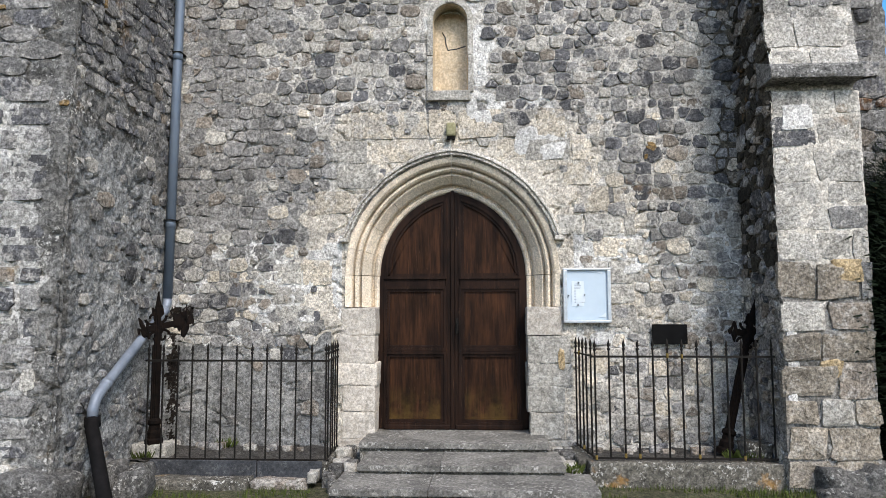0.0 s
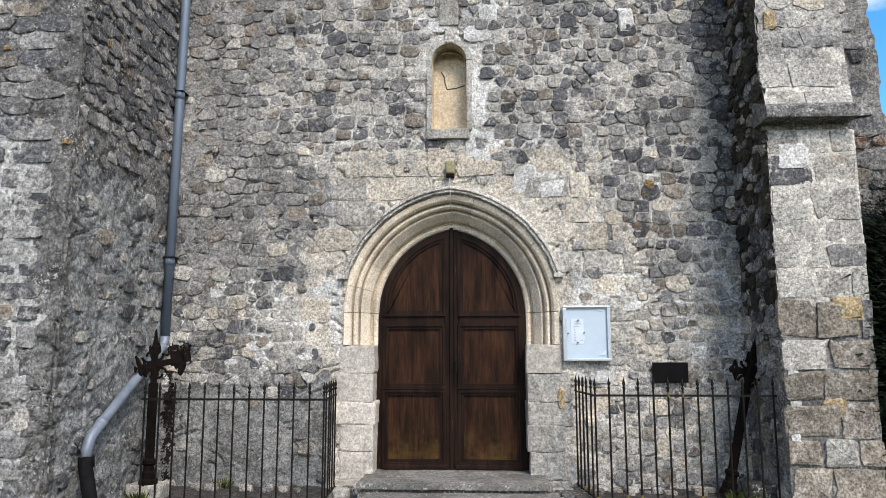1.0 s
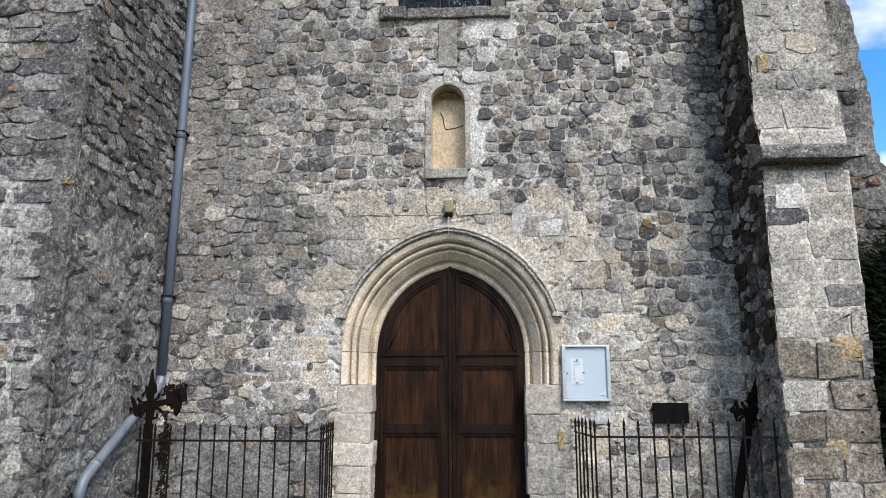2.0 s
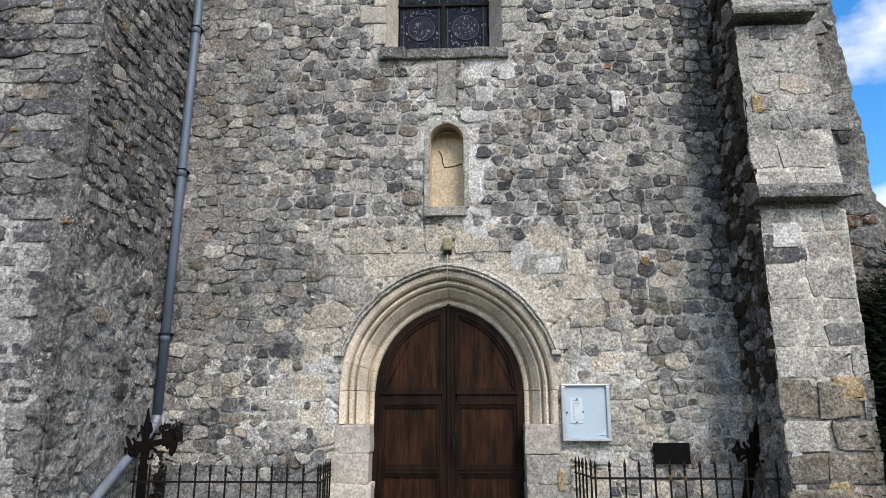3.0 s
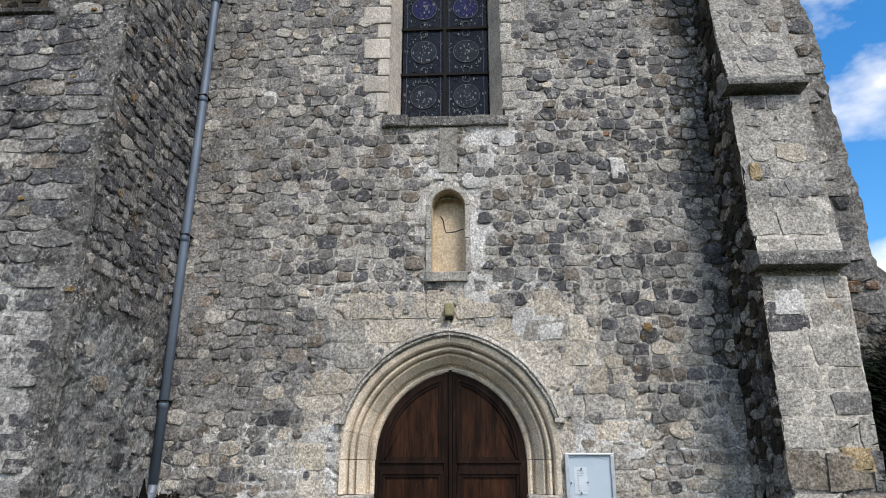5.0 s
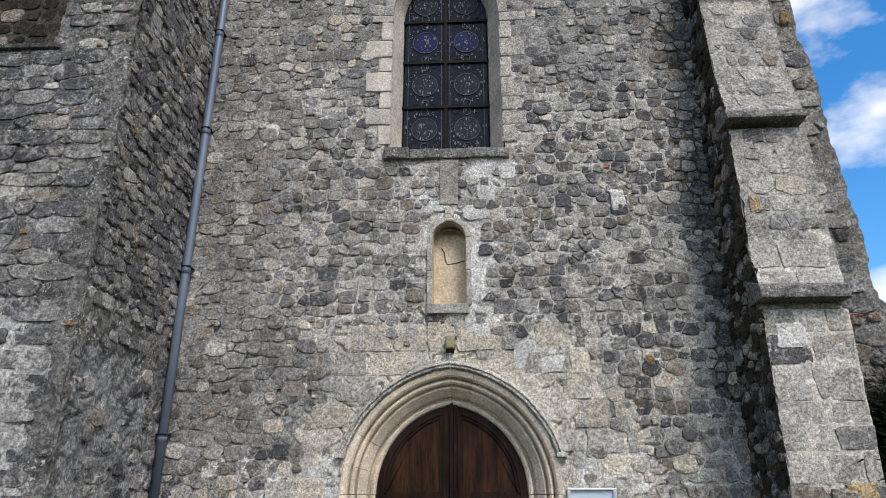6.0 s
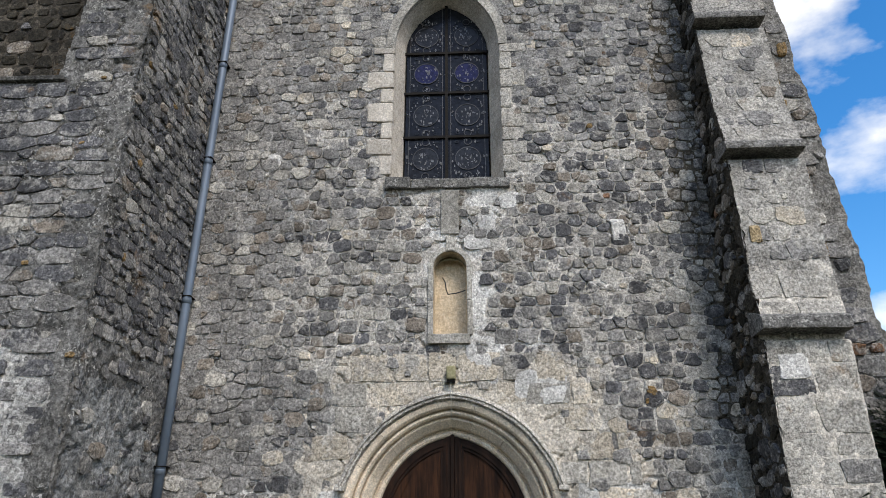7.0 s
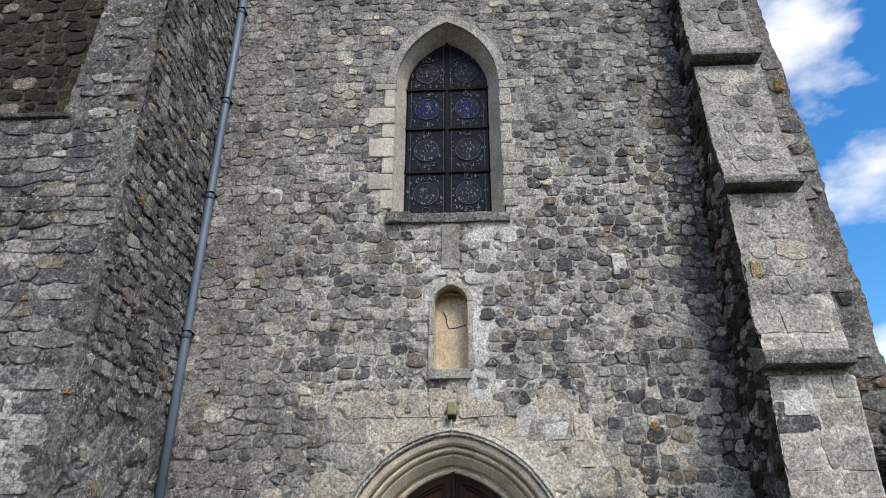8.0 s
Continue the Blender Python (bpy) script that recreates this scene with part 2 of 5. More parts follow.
def n3(x, y, z, s=1.0):
    return noise.noise(Vector((x * s, y * s, z * s)))


def thing(name, at, label, category, group="", kind=""):
    e = new(name)
    e.location = at
    e.empty_display_size = 0.1
    return tagged(e, label, category, group, kind)


def mesh_of(bm, name, mats, smooth=False):
    me = bpy.data.meshes.new(name)
    if smooth:
        for f in bm.faces:
            f.smooth = True
    bm.to_mesh(me)
    bm.free()
    for m in mats if isinstance(mats, (list, tuple)) else [mats]:
        me.materials.append(m)
    return me


def part(name, bm, material, parent, label="", smooth=False, at=None):
    """One mesh under a thing or a part; bm in world coordinates, or round the place at."""
    me = bm if isinstance(bm, bpy.types.Mesh) else mesh_of(bm, name, material, smooth)
    ob = new(name, me)
    ob.parent = parent
    ob.matrix_parent_inverse = root_inverse(parent)
    if at is not None:
        ob.location = at
    return tagged(ob, label)


def root_inverse(parent):
    return Matrix.Translation(-Vector(parent.location))


def solid(name, bm, material, label, category, group="", kind="", smooth=False):
    ob = new(name, mesh_of(bm, name, material, smooth))
    return tagged(ob, label, category, group, kind)


def add_box(bm, x0, x1, y0, y1, z0, z1, bevel=0.0):
    r = bmesh.ops.create_cube(bm, size=1, matrix=Matrix.LocRotScale(((x0 + x1) / 2, (y0 + y1) / 2, (z0 + z1) / 2), None, (x1 - x0, y1 - y0, z1 - z0)))
    if bevel:
        es = list({e for v in r["verts"] for e in v.link_edges})
        bmesh.ops.bevel(bm, geom=es, offset=bevel, segments=2, affect="EDGES", profile=0.6)
    return bm


def box(x0, x1, y0, y1, z0, z1, bevel=0.0):
    return add_box(bmesh.new(), x0, x1, y0, y1, z0, z1, bevel)


def rough_block(x0, x1, y0, y1, z0, z1, wear=0.02, cuts=3, seed=0):
    """A squared stone with worn, uneven faces and chipped, rounded edges."""
    bm = bmesh.new()
    bmesh.ops.create_cube(bm, size=2)
    bmesh.ops.subdivide_edges(bm, edges=bm.edges[:], cuts=cuts, use_grid_fill=True)
    mid = Vector(((x0 + x1) / 2, (y0 + y1) / 2, (z0 + z1) / 2))
    half = ((x1 - x0) / 2, (y1 - y0) / 2, (z1 - z0) / 2)

    def spread(c, h):
        i = round((c + 1) / 2 * (cuts + 1))
        e = min(0.9 * wear + 0.006, h * 0.35)
        if i in (0, cuts + 1):
            return math.copysign(h, c)
        if cuts < 2:
            return c * h
        return (h - e) * (2 * (i - 1) / (cuts - 1) - 1)

    for v in bm.verts:
        c = v.co.copy()
        k = sum(abs(a) > 0.99 for a in c)
        p = Vector([spread(a, h) for a, h in zip(c, half)])
        w = mid + p
        if k > 1:
            chip = 0.4 + max(0.0, n3(w.x + seed, w.y, w.z, 9)) * 1.6
            p -= Vector([a if abs(a) > 0.99 else 0.0 for a in c]) * wear * 0.45 * chip
        q = w * 3.5 + Vector((seed * 3.1, seed, 0))
        q2 = w * 17 + Vector((seed, 0, 0))
        v.co = mid + p + Vector((noise.noise(q), noise.noise(q + Vector((9, 0, 0))), noise.noise(q + Vector((0, 9, 0))))) * wear * 0.7 + Vector((noise.noise(q2), noise.noise(q2 + Vector((9, 0, 0))), noise.noise(q2 + Vector((0, 9, 0))))) * wear * 0.35
    return bm


def tube(points, radius, sides=10, radii=None):
    bm = bmesh.new()
    rings = []
    pts = [Vector(p) for p in points]
    for i, p in enumerate(pts):
        d = (pts[min(i + 1, len(pts) - 1)] - pts[max(i - 1, 0)]).normalized()
        a = d.orthogonal() if i == 0 else (rings[-1][1] - d * rings[-1][1].dot(d))
        a.normalize()
        b = d.cross(a)
        r = radii[i] if radii else radius
        rings.append(([bm.verts.new(p + (a * math.cos(k * 2 * math.pi / sides) + b * math.sin(k * 2 * math.pi / sides)) * r) for k in range(sides)], a))
    for (u, _), (w, _) in zip(rings, rings[1:]):
        for k in range(sides):
            bm.faces.new((u[k], u[(k + 1) % sides], w[(k + 1) % sides], w[k]))
    bm.faces.new(rings[0][0][::-1])
    bm.faces.new(rings[-1][0])
    return bm


def lathe(profile, sides=10):
    """profile: radius, height; round the z axis."""
    bm = bmesh.new()
    rings = [[bm.verts.new((r * math.cos(k * 2 * math.pi / sides), r * math.sin(k * 2 * math.pi / sides), z)) for k in range(sides)] for r, z in profile]
    for u, w in zip(rings, rings[1:]):
        for k in range(sides):
            bm.faces.new((u[k], u[(k + 1) % sides], w[(k + 1) % sides], w[k]))
    bm.faces.new(rings[0][::-1])
    bm.faces.new(rings[-1])
    return bm


def join(*bms):
    out = bmesh.new()
    for b in bms:
        me = bpy.data.meshes.new("tmp")
        b.to_mesh(me)
        b.free()
        out.from_mesh(me)
        bpy.data.meshes.remove(me)
    return out


def plate(outline, y0, y1):
    """A plate in the wall's plane: outline of (x, z), from y0 (front) to y1."""
    bm = bmesh.new()
    a = [bm.verts.new((x, y0, z)) for x, z in outline]
    b = [bm.verts.new((x, y1, z)) for x, z in outline]
    bm.faces.new(a)
    bm.faces.new(b[::-1])
    n = len(a)
    for k in range(n):
        bm.faces.new((a[k], b[k], b[(k + 1) % n], a[(k + 1) % n]))
    bmesh.ops.recalc_face_normals(bm, faces=bm.faces[:])
    return bm


def arch(half, c, cx, z0, n=14):
    """Left spring, over the point, to the right spring of a two-centred arch."""
    r = half + c
    top = math.acos(-c / r)
    left = [(cx + c + r * math.cos(math.pi - (math.pi - top) * k / n), z0 + r * math.sin(math.pi - (math.pi - top) * k / n)) for k in range(n + 1)]
    return left + [(2 * cx - x, z) for x, z in left[-2::-1]]


def in_arch(x, z, half, c, cx, z0, low):
    d = abs(x - cx)
    if z < low:
        return False
    if z < z0:
        return d < half
    return (d + c) ** 2 + (z - z0) ** 2 < (half + c) ** 2


# ---- masonry ----
def outline(w, h, square, n, r):
    pts = []
    ph = r.uniform(0, 6)
    for k in range(n):
        a = 2 * math.pi * (k + r.uniform(-0.2, 0.2)) / n
        ca, sa = math.cos(a), math.sin(a)
        f = 1 + 0.08 * math.sin(2 * a + ph) + r.uniform(-0.13, 0.09)
        pts.append((w * f * math.copysign(abs(ca) ** square, ca), h * f * math.copysign(abs(sa) ** square, sa)))
    return pts


def stone_geometry(place, u, v, w, h, rise, square, r, n=10, ring=None):
    """Vertices and faces of one stone set in a wall whose surface is place(u, v, height)."""
    ring = ring or outline(w, h, square, n, r)
    n = len(ring)
    tilt_u, tilt_v = r.uniform(-0.35, 0.35), r.uniform(-0.35, 0.35)
    vs, fs = [], []
    for scale, up in ((1.0, -0.9), (0.97, 0.74), (0.74, 0.97)):
        for a, b in ring:
            k = rise * (up + (tilt_u * a / w + tilt_v * b / h) * (up > 0) + (r.uniform(-0.2, 0.2) if up > 0 else 0)) - (0.006 if up < 0 else 0)
            vs.append(place(u + a * scale, v + b * scale, k))
    vs.append(place(u, v, rise * r.uniform(0.85, 1.15)))
    for q in (0, n):
        for k in range(n):
            j = (k + 1) % n
            fs.append((q + k, q + j, q + n + j, q + n + k))
    for k in range(n):
        fs.append((2 * n + k, 2 * n + (k + 1) % n, 3 * n))
    return vs, fs


def rubble_cells(u0, u1, v0, v1, sizes, r, aspect=1.3, loose=1.32, gap=0.007, rows=0.0):
    """Uncoursed rubble: stones of mixed size packed against one another. sizes: (smallest, largest, tries a square metre), large ones first.
    Cells: u, v, half width, half height, outline."""
    spots, grid = [], {}
    area = (u1 - u0) * (v1 - v0)
    key = lambda a, b: (int(a // 0.25), int(b // 0.25))

    def close(a, b):
        i, j = key(a, b)
        return [k for di in (-1, 0, 1) for dj in (-1, 0, 1) for k in grid.get((i + di, j + dj), ())]

    for small, large, tries in sizes:
        for _ in range(int(tries * area)):
            a, b, R = r.uniform(u0, u1) / aspect, r.uniform(v0, v1), r.uniform(small, large)
            if rows:
                line = round(b / rows) * rows + 0.05 * n3(a * 0.9, 4.2, b * 0.5)
                b += (line - b) * 0.62
            if all((a - spots[k][0]) ** 2 + (b - spots[k][1]) ** 2 > (0.84 * (R + spots[k][2])) ** 2 for k in close(a, b)):
                grid.setdefault(key(a, b), []).append(len(spots))
                spots.append((a, b, R))
    cells = []
    for i, (a, b, R) in enumerate(spots):
        poly = []
        for k in range(10):
            t = 2 * math.pi * (k + r.uniform(-0.25, 0.25)) / 10
            c, d = math.cos(t), math.sin(t)
            f = loose * R * r.uniform(0.84, 1.06)
            poly.append((f * math.copysign(abs(c) ** 0.5, c), f * math.copysign(abs(d) ** 0.5, d)))
        slack = gap * r.uniform(0.2, 1.5)
        for k in close(a, b):
            if k == i:
                continue
            dx, dy = spots[k][0] - a, spots[k][1] - b
            D = math.hypot(dx, dy)
            if D > loose * (R + spots[k][2]) * 1.2:
                continue
            dx, dy, lim = dx / D, dy / D, (D * D + R * R - spots[k][2] ** 2) / (2 * D) - slack
            kept = []
            for p, q in zip(poly, poly[1:] + poly[:1]):
                sp, sq = p[0] * dx + p[1] * dy - lim, q[0] * dx + q[1] * dy - lim
                if sp <= 0:
                    kept.append(p)
                if (sp < 0) != (sq < 0) and abs(sp - sq) > 1e-9:
                    t = sp / (sp - sq)
                    kept.append((p[0] + (q[0] - p[0]) * t, p[1] + (q[1] - p[1]) * t))
            poly = kept
            if len(poly) < 3:
                break
        if len(poly) < 3:
            continue
        slim = [p for p, q in zip(poly, poly[1:] + poly[:1]) if math.hypot(p[0] - q[0], p[1] - q[1]) > R * 0.22]
        if len(slim) < 3:
            continue
        if len(slim) < 8:
            slim = [(p[0] + (q[0] - p[0]) * f, p[1] + (q[1] - p[1]) * f) for p, q in zip(slim, slim[1:] + slim[:1]) for f in (0.2, 0.8)]
        ring = [(x * aspect + r.uniform(-0.06, 0.06) * R, y + r.uniform(-0.06, 0.06) * R) for x, y in slim]
        cx, cy = sum(p[0] for p in ring) / len(ring), sum(p[1] for p in ring) / len(ring)
        ring = [(x - cx, y - cy) for x, y in ring]
        cells.append((a * aspect + cx, b + cy, max(abs(p[0]) for p in ring), max(abs(p[1]) for p in ring), ring))
    return cells


def blocks(u0, u1, v0, v1, low, high, narrow, wide, r, gap=0.005, breaks=()):
    """Squared blocks that fill a face row by row, with staggered joints."""
    cells = []
    v = v0
    while v < v1:
        h = r.uniform(low, high)
        for z in breaks:
            if v < z < v + h + 0.09:
                h = z - v
        cut = [u0]
        while u1 - cut[-1] > wide:
            cut.append(cut[-1] + r.uniform(narrow, min(wide, u1 - cut[-1] - 0.08)))
        cut.append(u1)
        for a, b in zip(cut, cut[1:]):
            if b - a > 0.05:
                cells.append(((a + b) / 2, v + h / 2, (b - a) / 2 - gap, h / 2 - gap * r.uniform(0.6, 1.6)))
        v += h
    return cells


def pick(r, weights):
    k = r.random() * sum(weights)
    for i, w in enumerate(weights):
        k -= w
        if k < 0:
            return i
    return 0


def lay_stones(parent, place, cells, near, accept, weights, rise, square, r, label_rest, part_name="stone", limit=300):
    """Stones of one wall: the nearest ones are objects of their own, the rest one mesh."""
    singles, rest_v, rest_f, rest_m = 0, [], [], []
    cells = [c for c in cells if c[2] > 0.012 and c[3] > 0.012]
    for u, v, w, h, *ring in cells:
        zone = accept(u, v, w, h)
        if not zone:
            continue
        tone = pick(r, zone if isinstance(zone, (list, tuple)) else weights(u, v, w, h))
        up = r.uniform(*rise) * min(1.0, 0.45 + w / 0.12)
        vs, fs = stone_geometry(place, u, v, w, h, up, r.uniform(*square), r, 10, ring[0] if ring else None)
        if near(u, v, w) and singles < limit:
            singles += 1
            me = bpy.data.meshes.new(part_name)
            mid = Vector(vs[-1])
            me.from_pydata([Vector(p) - mid for p in vs], [], fs)
            me.materials.append(STONE_OB[tone])
            part(part_name, me, None, parent, at=mid)
        else:
            k = len(rest_v)
            rest_v += vs
            rest_f += [tuple(i + k for i in f) for f in fs]
            rest_m += [tone] * len(fs)
    if rest_v:
        me = bpy.data.meshes.new("rubble")
        me.from_pydata(rest_v, [], rest_f)
        for m in STONE_IS:
            me.materials.append(m)
        me.polygons.foreach_set("material_index", rest_m)
        tagged(part("rubble", me, None, parent), label_rest, kind="stuff")


def sheet(place, u0, u1, v0, v1, step, keep, lump, mat_at=None, freq=8.5, crack=0.0):
    """A lumpy sheet of mortar over place(u, v, height); keep(u, v) says where it is. crack: depth of the open joints in it."""
    nu, nv = max(2, int((u1 - u0) / step)), max(2, int((v1 - v0) / step))
    index, vs, fs, ms = {}, [], [], []

    def vert(i, j):
        if (i, j) not in index:
            u, v = u0 + (u1 - u0) * i / nu, v0 + (v1 - v0) * j / nv
            q = place(u, v, 0)
            k = lump * (n3(*q, freq) + 0.6 * n3(*q, freq * 3.3) + 0.45 * n3(*q, freq * 8.1))
            if crack and abs(noise.noise(Vector((q[0] * 3.2, q[1] * 3.2 + 7, q[2] * 7.5)))) < 0.045 and noise.noise(Vector((q[0] * 2.6, q[1] * 2.6, q[2] * 2.6 + 3))) > 0.02:
                k -= crack
            index[(i, j)] = len(vs)
            vs.append(place(u, v, k))
        return index[(i, j)]

    for i in range(nu):
        for j in range(nv):
            u, v = u0 + (u1 - u0) * (i + 0.5) / nu, v0 + (v1 - v0) * (j + 0.5) / nv
            if keep(u, v):
                fs.append((vert(i, j), vert(i + 1, j), vert(i + 1, j + 1), vert(i, j + 1)))
                ms.append(mat_at(u, v) if mat_at else 0)
    return vs, fs, ms


def wall_object(name, sheets, mats, label, category, solids=(), zones=()):
    """zones: (attribute, where(x, y, z)) for the coats of its material."""
    vs, fs, ms = [], [], []
    for a, b, c in sheets:
        k = len(vs)
        vs += a
        fs += [tuple(i + k for i in f) for f in b]
        ms += c
    for x0, x1, y0, y1, z0, z1 in solids:
        k = len(vs)
        vs += [(x, y, z) for x in (x0, x1) for y in (y0, y1) for z in (z0, z1)]
        fs += [tuple(i + k for i in f) for f in ((0, 1, 3, 2), (4, 6, 7, 5), (0, 4, 5, 1), (2, 3, 7, 6), (0, 2, 6, 4), (1, 5, 7, 3))]
        ms += [0] * 6
    me = bpy.data.meshes.new(name)
    me.from_pydata(vs, [], fs)
    for m in mats:
        me.materials.append(m)
    me.polygons.foreach_set("material_index", ms)
    for attr, where in zones:
        me.attributes.new(attr, "FLOAT", "POINT").data.foreach_set("value", [float(where(*p)) for p in vs])
    me.shade_smooth()
    return tagged(new(name, me), label, category, kind="structure")


# ---- the plan ----
WALL = 7.0                     # front face of the tower wall
GROUND = 0.10
X_LEFT, X_RIGHT = -3.18, 2.515  # inner faces of the two buttresses
DOOR_X, DOOR_HALF, DOOR_C, SPRING, SILL_Z = -0.305, 0.745, 0.123, 1.95, 0.40
WIN_X, WIN_HALF, WIN_C, WIN_SPRING, WIN_LOW = -0.345, 0.635, 0.40, 7.46, 5.62
NICHE_X, NICHE_LOW, NICHE_SPRING, NICHE_HALF = -0.312, 3.80, 4.55, 0.18


def opening(x, z, grow=0.0):
    if in_arch(x, z, DOOR_HALF + 0.27 + grow, DOOR_C, DOOR_X, SPRING, -1):
        return True
    if in_arch(x, z, WIN_HALF + grow, WIN_C, WIN_X, WIN_SPRING, WIN_LOW - 0.02 - grow):
        return True
    return in_arch(x, z, NICHE_HALF + grow, 0.0, NICHE_X, NICHE_SPRING, NICHE_LOW - grow)


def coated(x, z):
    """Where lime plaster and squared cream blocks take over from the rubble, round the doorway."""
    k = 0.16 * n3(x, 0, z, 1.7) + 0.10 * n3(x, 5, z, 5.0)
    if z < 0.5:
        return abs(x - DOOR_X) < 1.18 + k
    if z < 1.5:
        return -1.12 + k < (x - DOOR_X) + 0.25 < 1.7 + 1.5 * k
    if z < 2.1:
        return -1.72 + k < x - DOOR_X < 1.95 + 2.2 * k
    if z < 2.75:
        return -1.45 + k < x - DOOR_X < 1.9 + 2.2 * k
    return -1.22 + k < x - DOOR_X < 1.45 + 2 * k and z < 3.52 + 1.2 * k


def cement(x, z):
    """Grey cement patching low on the wall."""
    return x < -1.5 and z < 1.22 + 0.25 * n3(x, 3, z, 1.6) + 0.08 * n3(x, 3, z, 7)


def limed(x, z):
    """Fresh white mortar: low on the wall and round the niche."""
    k = n3(x, 6, z, 2.4) + 0.5 * n3(x, 6, z, 8)
    if 1.25 < z < 2.35 and (x < -1.4 or x > 0.9):
        return k > 0.05
    if abs(x - NICHE_X) < 0.11 and 4.73 < z < 4.95 or abs(x - 0.0) < 0.06 + 0.05 * k and 3.85 < z < 4.5:
        return True
    return math.hypot(x + 0.10, (z - 4.85) * 0.8) < 0.55 and k > 0.03 or math.hypot(x - 0.25, (z - 3.5) * 1.2) < 0.5 and k > 0.12


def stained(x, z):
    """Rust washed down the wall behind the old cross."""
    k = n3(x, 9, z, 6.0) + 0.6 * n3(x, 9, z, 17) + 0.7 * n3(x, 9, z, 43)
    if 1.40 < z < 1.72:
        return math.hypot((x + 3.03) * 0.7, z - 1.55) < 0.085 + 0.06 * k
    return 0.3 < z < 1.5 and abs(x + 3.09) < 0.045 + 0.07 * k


def greyed(x, z):
    """Old grey mortar that the weather has darkened."""
    k = 0.5 * n3(x, 12, z, 1.1) + 0.3 * n3(x, 12, z, 3.7)
    return x + 0.10 * (z - 3) < -1.75 + 1.3 * k or z > 6.4 + 2.2 * k


def corner_shade(x, z):
    """Shade in the corner by the stepped buttress, put into the wall's colour."""
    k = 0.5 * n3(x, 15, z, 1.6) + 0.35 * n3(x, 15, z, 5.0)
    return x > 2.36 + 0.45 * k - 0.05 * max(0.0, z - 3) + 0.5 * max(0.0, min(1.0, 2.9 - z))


# ground and far land
bm = bmesh.new()
bmesh.ops.create_grid(bm, x_segments=60, y_segments=60, size=1)
for v in bm.verts:
    x, y = v.co.x, v.co.y
    v.co.x, v.co.y = math.copysign(abs(x) ** 3, x) * 900, 4 + math.copysign(abs(y) ** 3, y) * 900
    v.co.z = GROUND + 0.03 * n3(v.co.x, v.co.y, 0, 0.7) * (abs(v.co.y) < 60)
solid("ground", bm, ground_mat, "trodden grass and earth before the church", "ground", kind="structure", smooth=True)

# tower wall
front = lambda u, v, k: (u, WALL - k, v)
wall_1 = wall_object("wall_1", [sheet(front, X_LEFT - 0.1, X_RIGHT + 0.9, -0.1, 10.6, 0.0145, lambda u, v: not opening(u, v, 0.03), 0.0135, crack=0.03)],
                     [wall_mortar], "grey rubble stone tower wall with lime mortar", "wall",
                     [(-3.9, -1.35, WALL + 0.35, 7.8, -0.1, 10.6), (0.76, 3.3, WALL + 0.35, 7.8, -0.1, 10.6),
                      (-1.35, 0.76, WALL + 0.36, 7.8, 3.0, 5.6), (-1.35, 0.76, WALL + 0.36, 7.8, 8.6, 10.6),
                      (-1.35, 0.76, 7.6, 7.8, -0.1, 3.0), (-1.35, 0.76, 7.6, 7.8, 5.6, 8.6), (-3.9, 3.3, WALL + 0.02, 7.8, 10.5, 10.6)],
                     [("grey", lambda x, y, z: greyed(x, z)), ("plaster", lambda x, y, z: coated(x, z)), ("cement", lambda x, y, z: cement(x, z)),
                      ("lime", lambda x, y, z: limed(x, z)), ("corner_shade", lambda x, y, z: corner_shade(x, z)), ("stain", lambda x, y, z: stained(x, z))])

# ---- left buttress, with the lower block beside it ----
LB = lambda v: 5.17 + 0.020 * v
left_front = lambda u, v, k: (u, LB(v) - k, v)
left_side = lambda u, v, k: (X_LEFT + k + 0.012 * (v - 2) * 0.6, u, v)
recess = lambda u, v, k: (u, 7.2 - k, v)
left_edge = lambda v: -3.93 + 0.085 * (v - 5.9)
buttress_1 = wall_object("buttress_1", [
    sheet(left_front, -5.6, X_LEFT + 0.02, -0.1, 5.9, 0.02, lambda u, v: True, 0.016, crack=0.035),
    sheet(left_front, -4.2, X_LEFT + 0.02, 5.9, 10.6, 0.022, lambda u, v: u > left_edge(v), 0.02, crack=0.035),
    sheet(left_side, 5.1, WALL + 0.03, -0.1, 10.6, 0.018, lambda u, v: u > LB(v) - 0.02, 0.02, crack=0.03)],
    [side_mortar], "grey weathered rubble buttress with pale mortar", "buttress",
    [(-5.6, X_LEFT - 0.06, 5.5, 7.6, -0.1, 5.86), (-3.72, X_LEFT - 0.06, 5.6, 7.6, 5.8, 10.5)],
    [("lime", lambda x, y, z: y < 5.42 and z < 3.2 + 0.8 * n3(x, 2, z, 1.3) and x < -3.42 + 0.2 * n3(x, 8, z, 3)),
     ("cement", lambda x, y, z: x > X_LEFT - 0.05 and y > 5.3 and z < 3.3 + 0.9 * n3(y, 5, z, 0.9) + 0.25 * n3(y, 5, z, 5))])
# the recess is shaded; its darkness is given by the mortar colour
wall_2 = wall_object("wall_2", [sheet(recess, -7.5, -3.6, 5.6, 10.6, 0.05, lambda u, v: True, 0.03)], [mortar_dark], "dark set-back stone wall above the ledge, shade in its colour", "wall", [(-7.6, -3.7, 7.3, 7.6, 5.8, 10.5)])
part("ledge", rough_block(-6.6, -3.86, 5.235, 7.25, 5.85, 5.90, 0.02, 6, 3), boulder_stone, buttress_1, "thin weathered stone ledge")

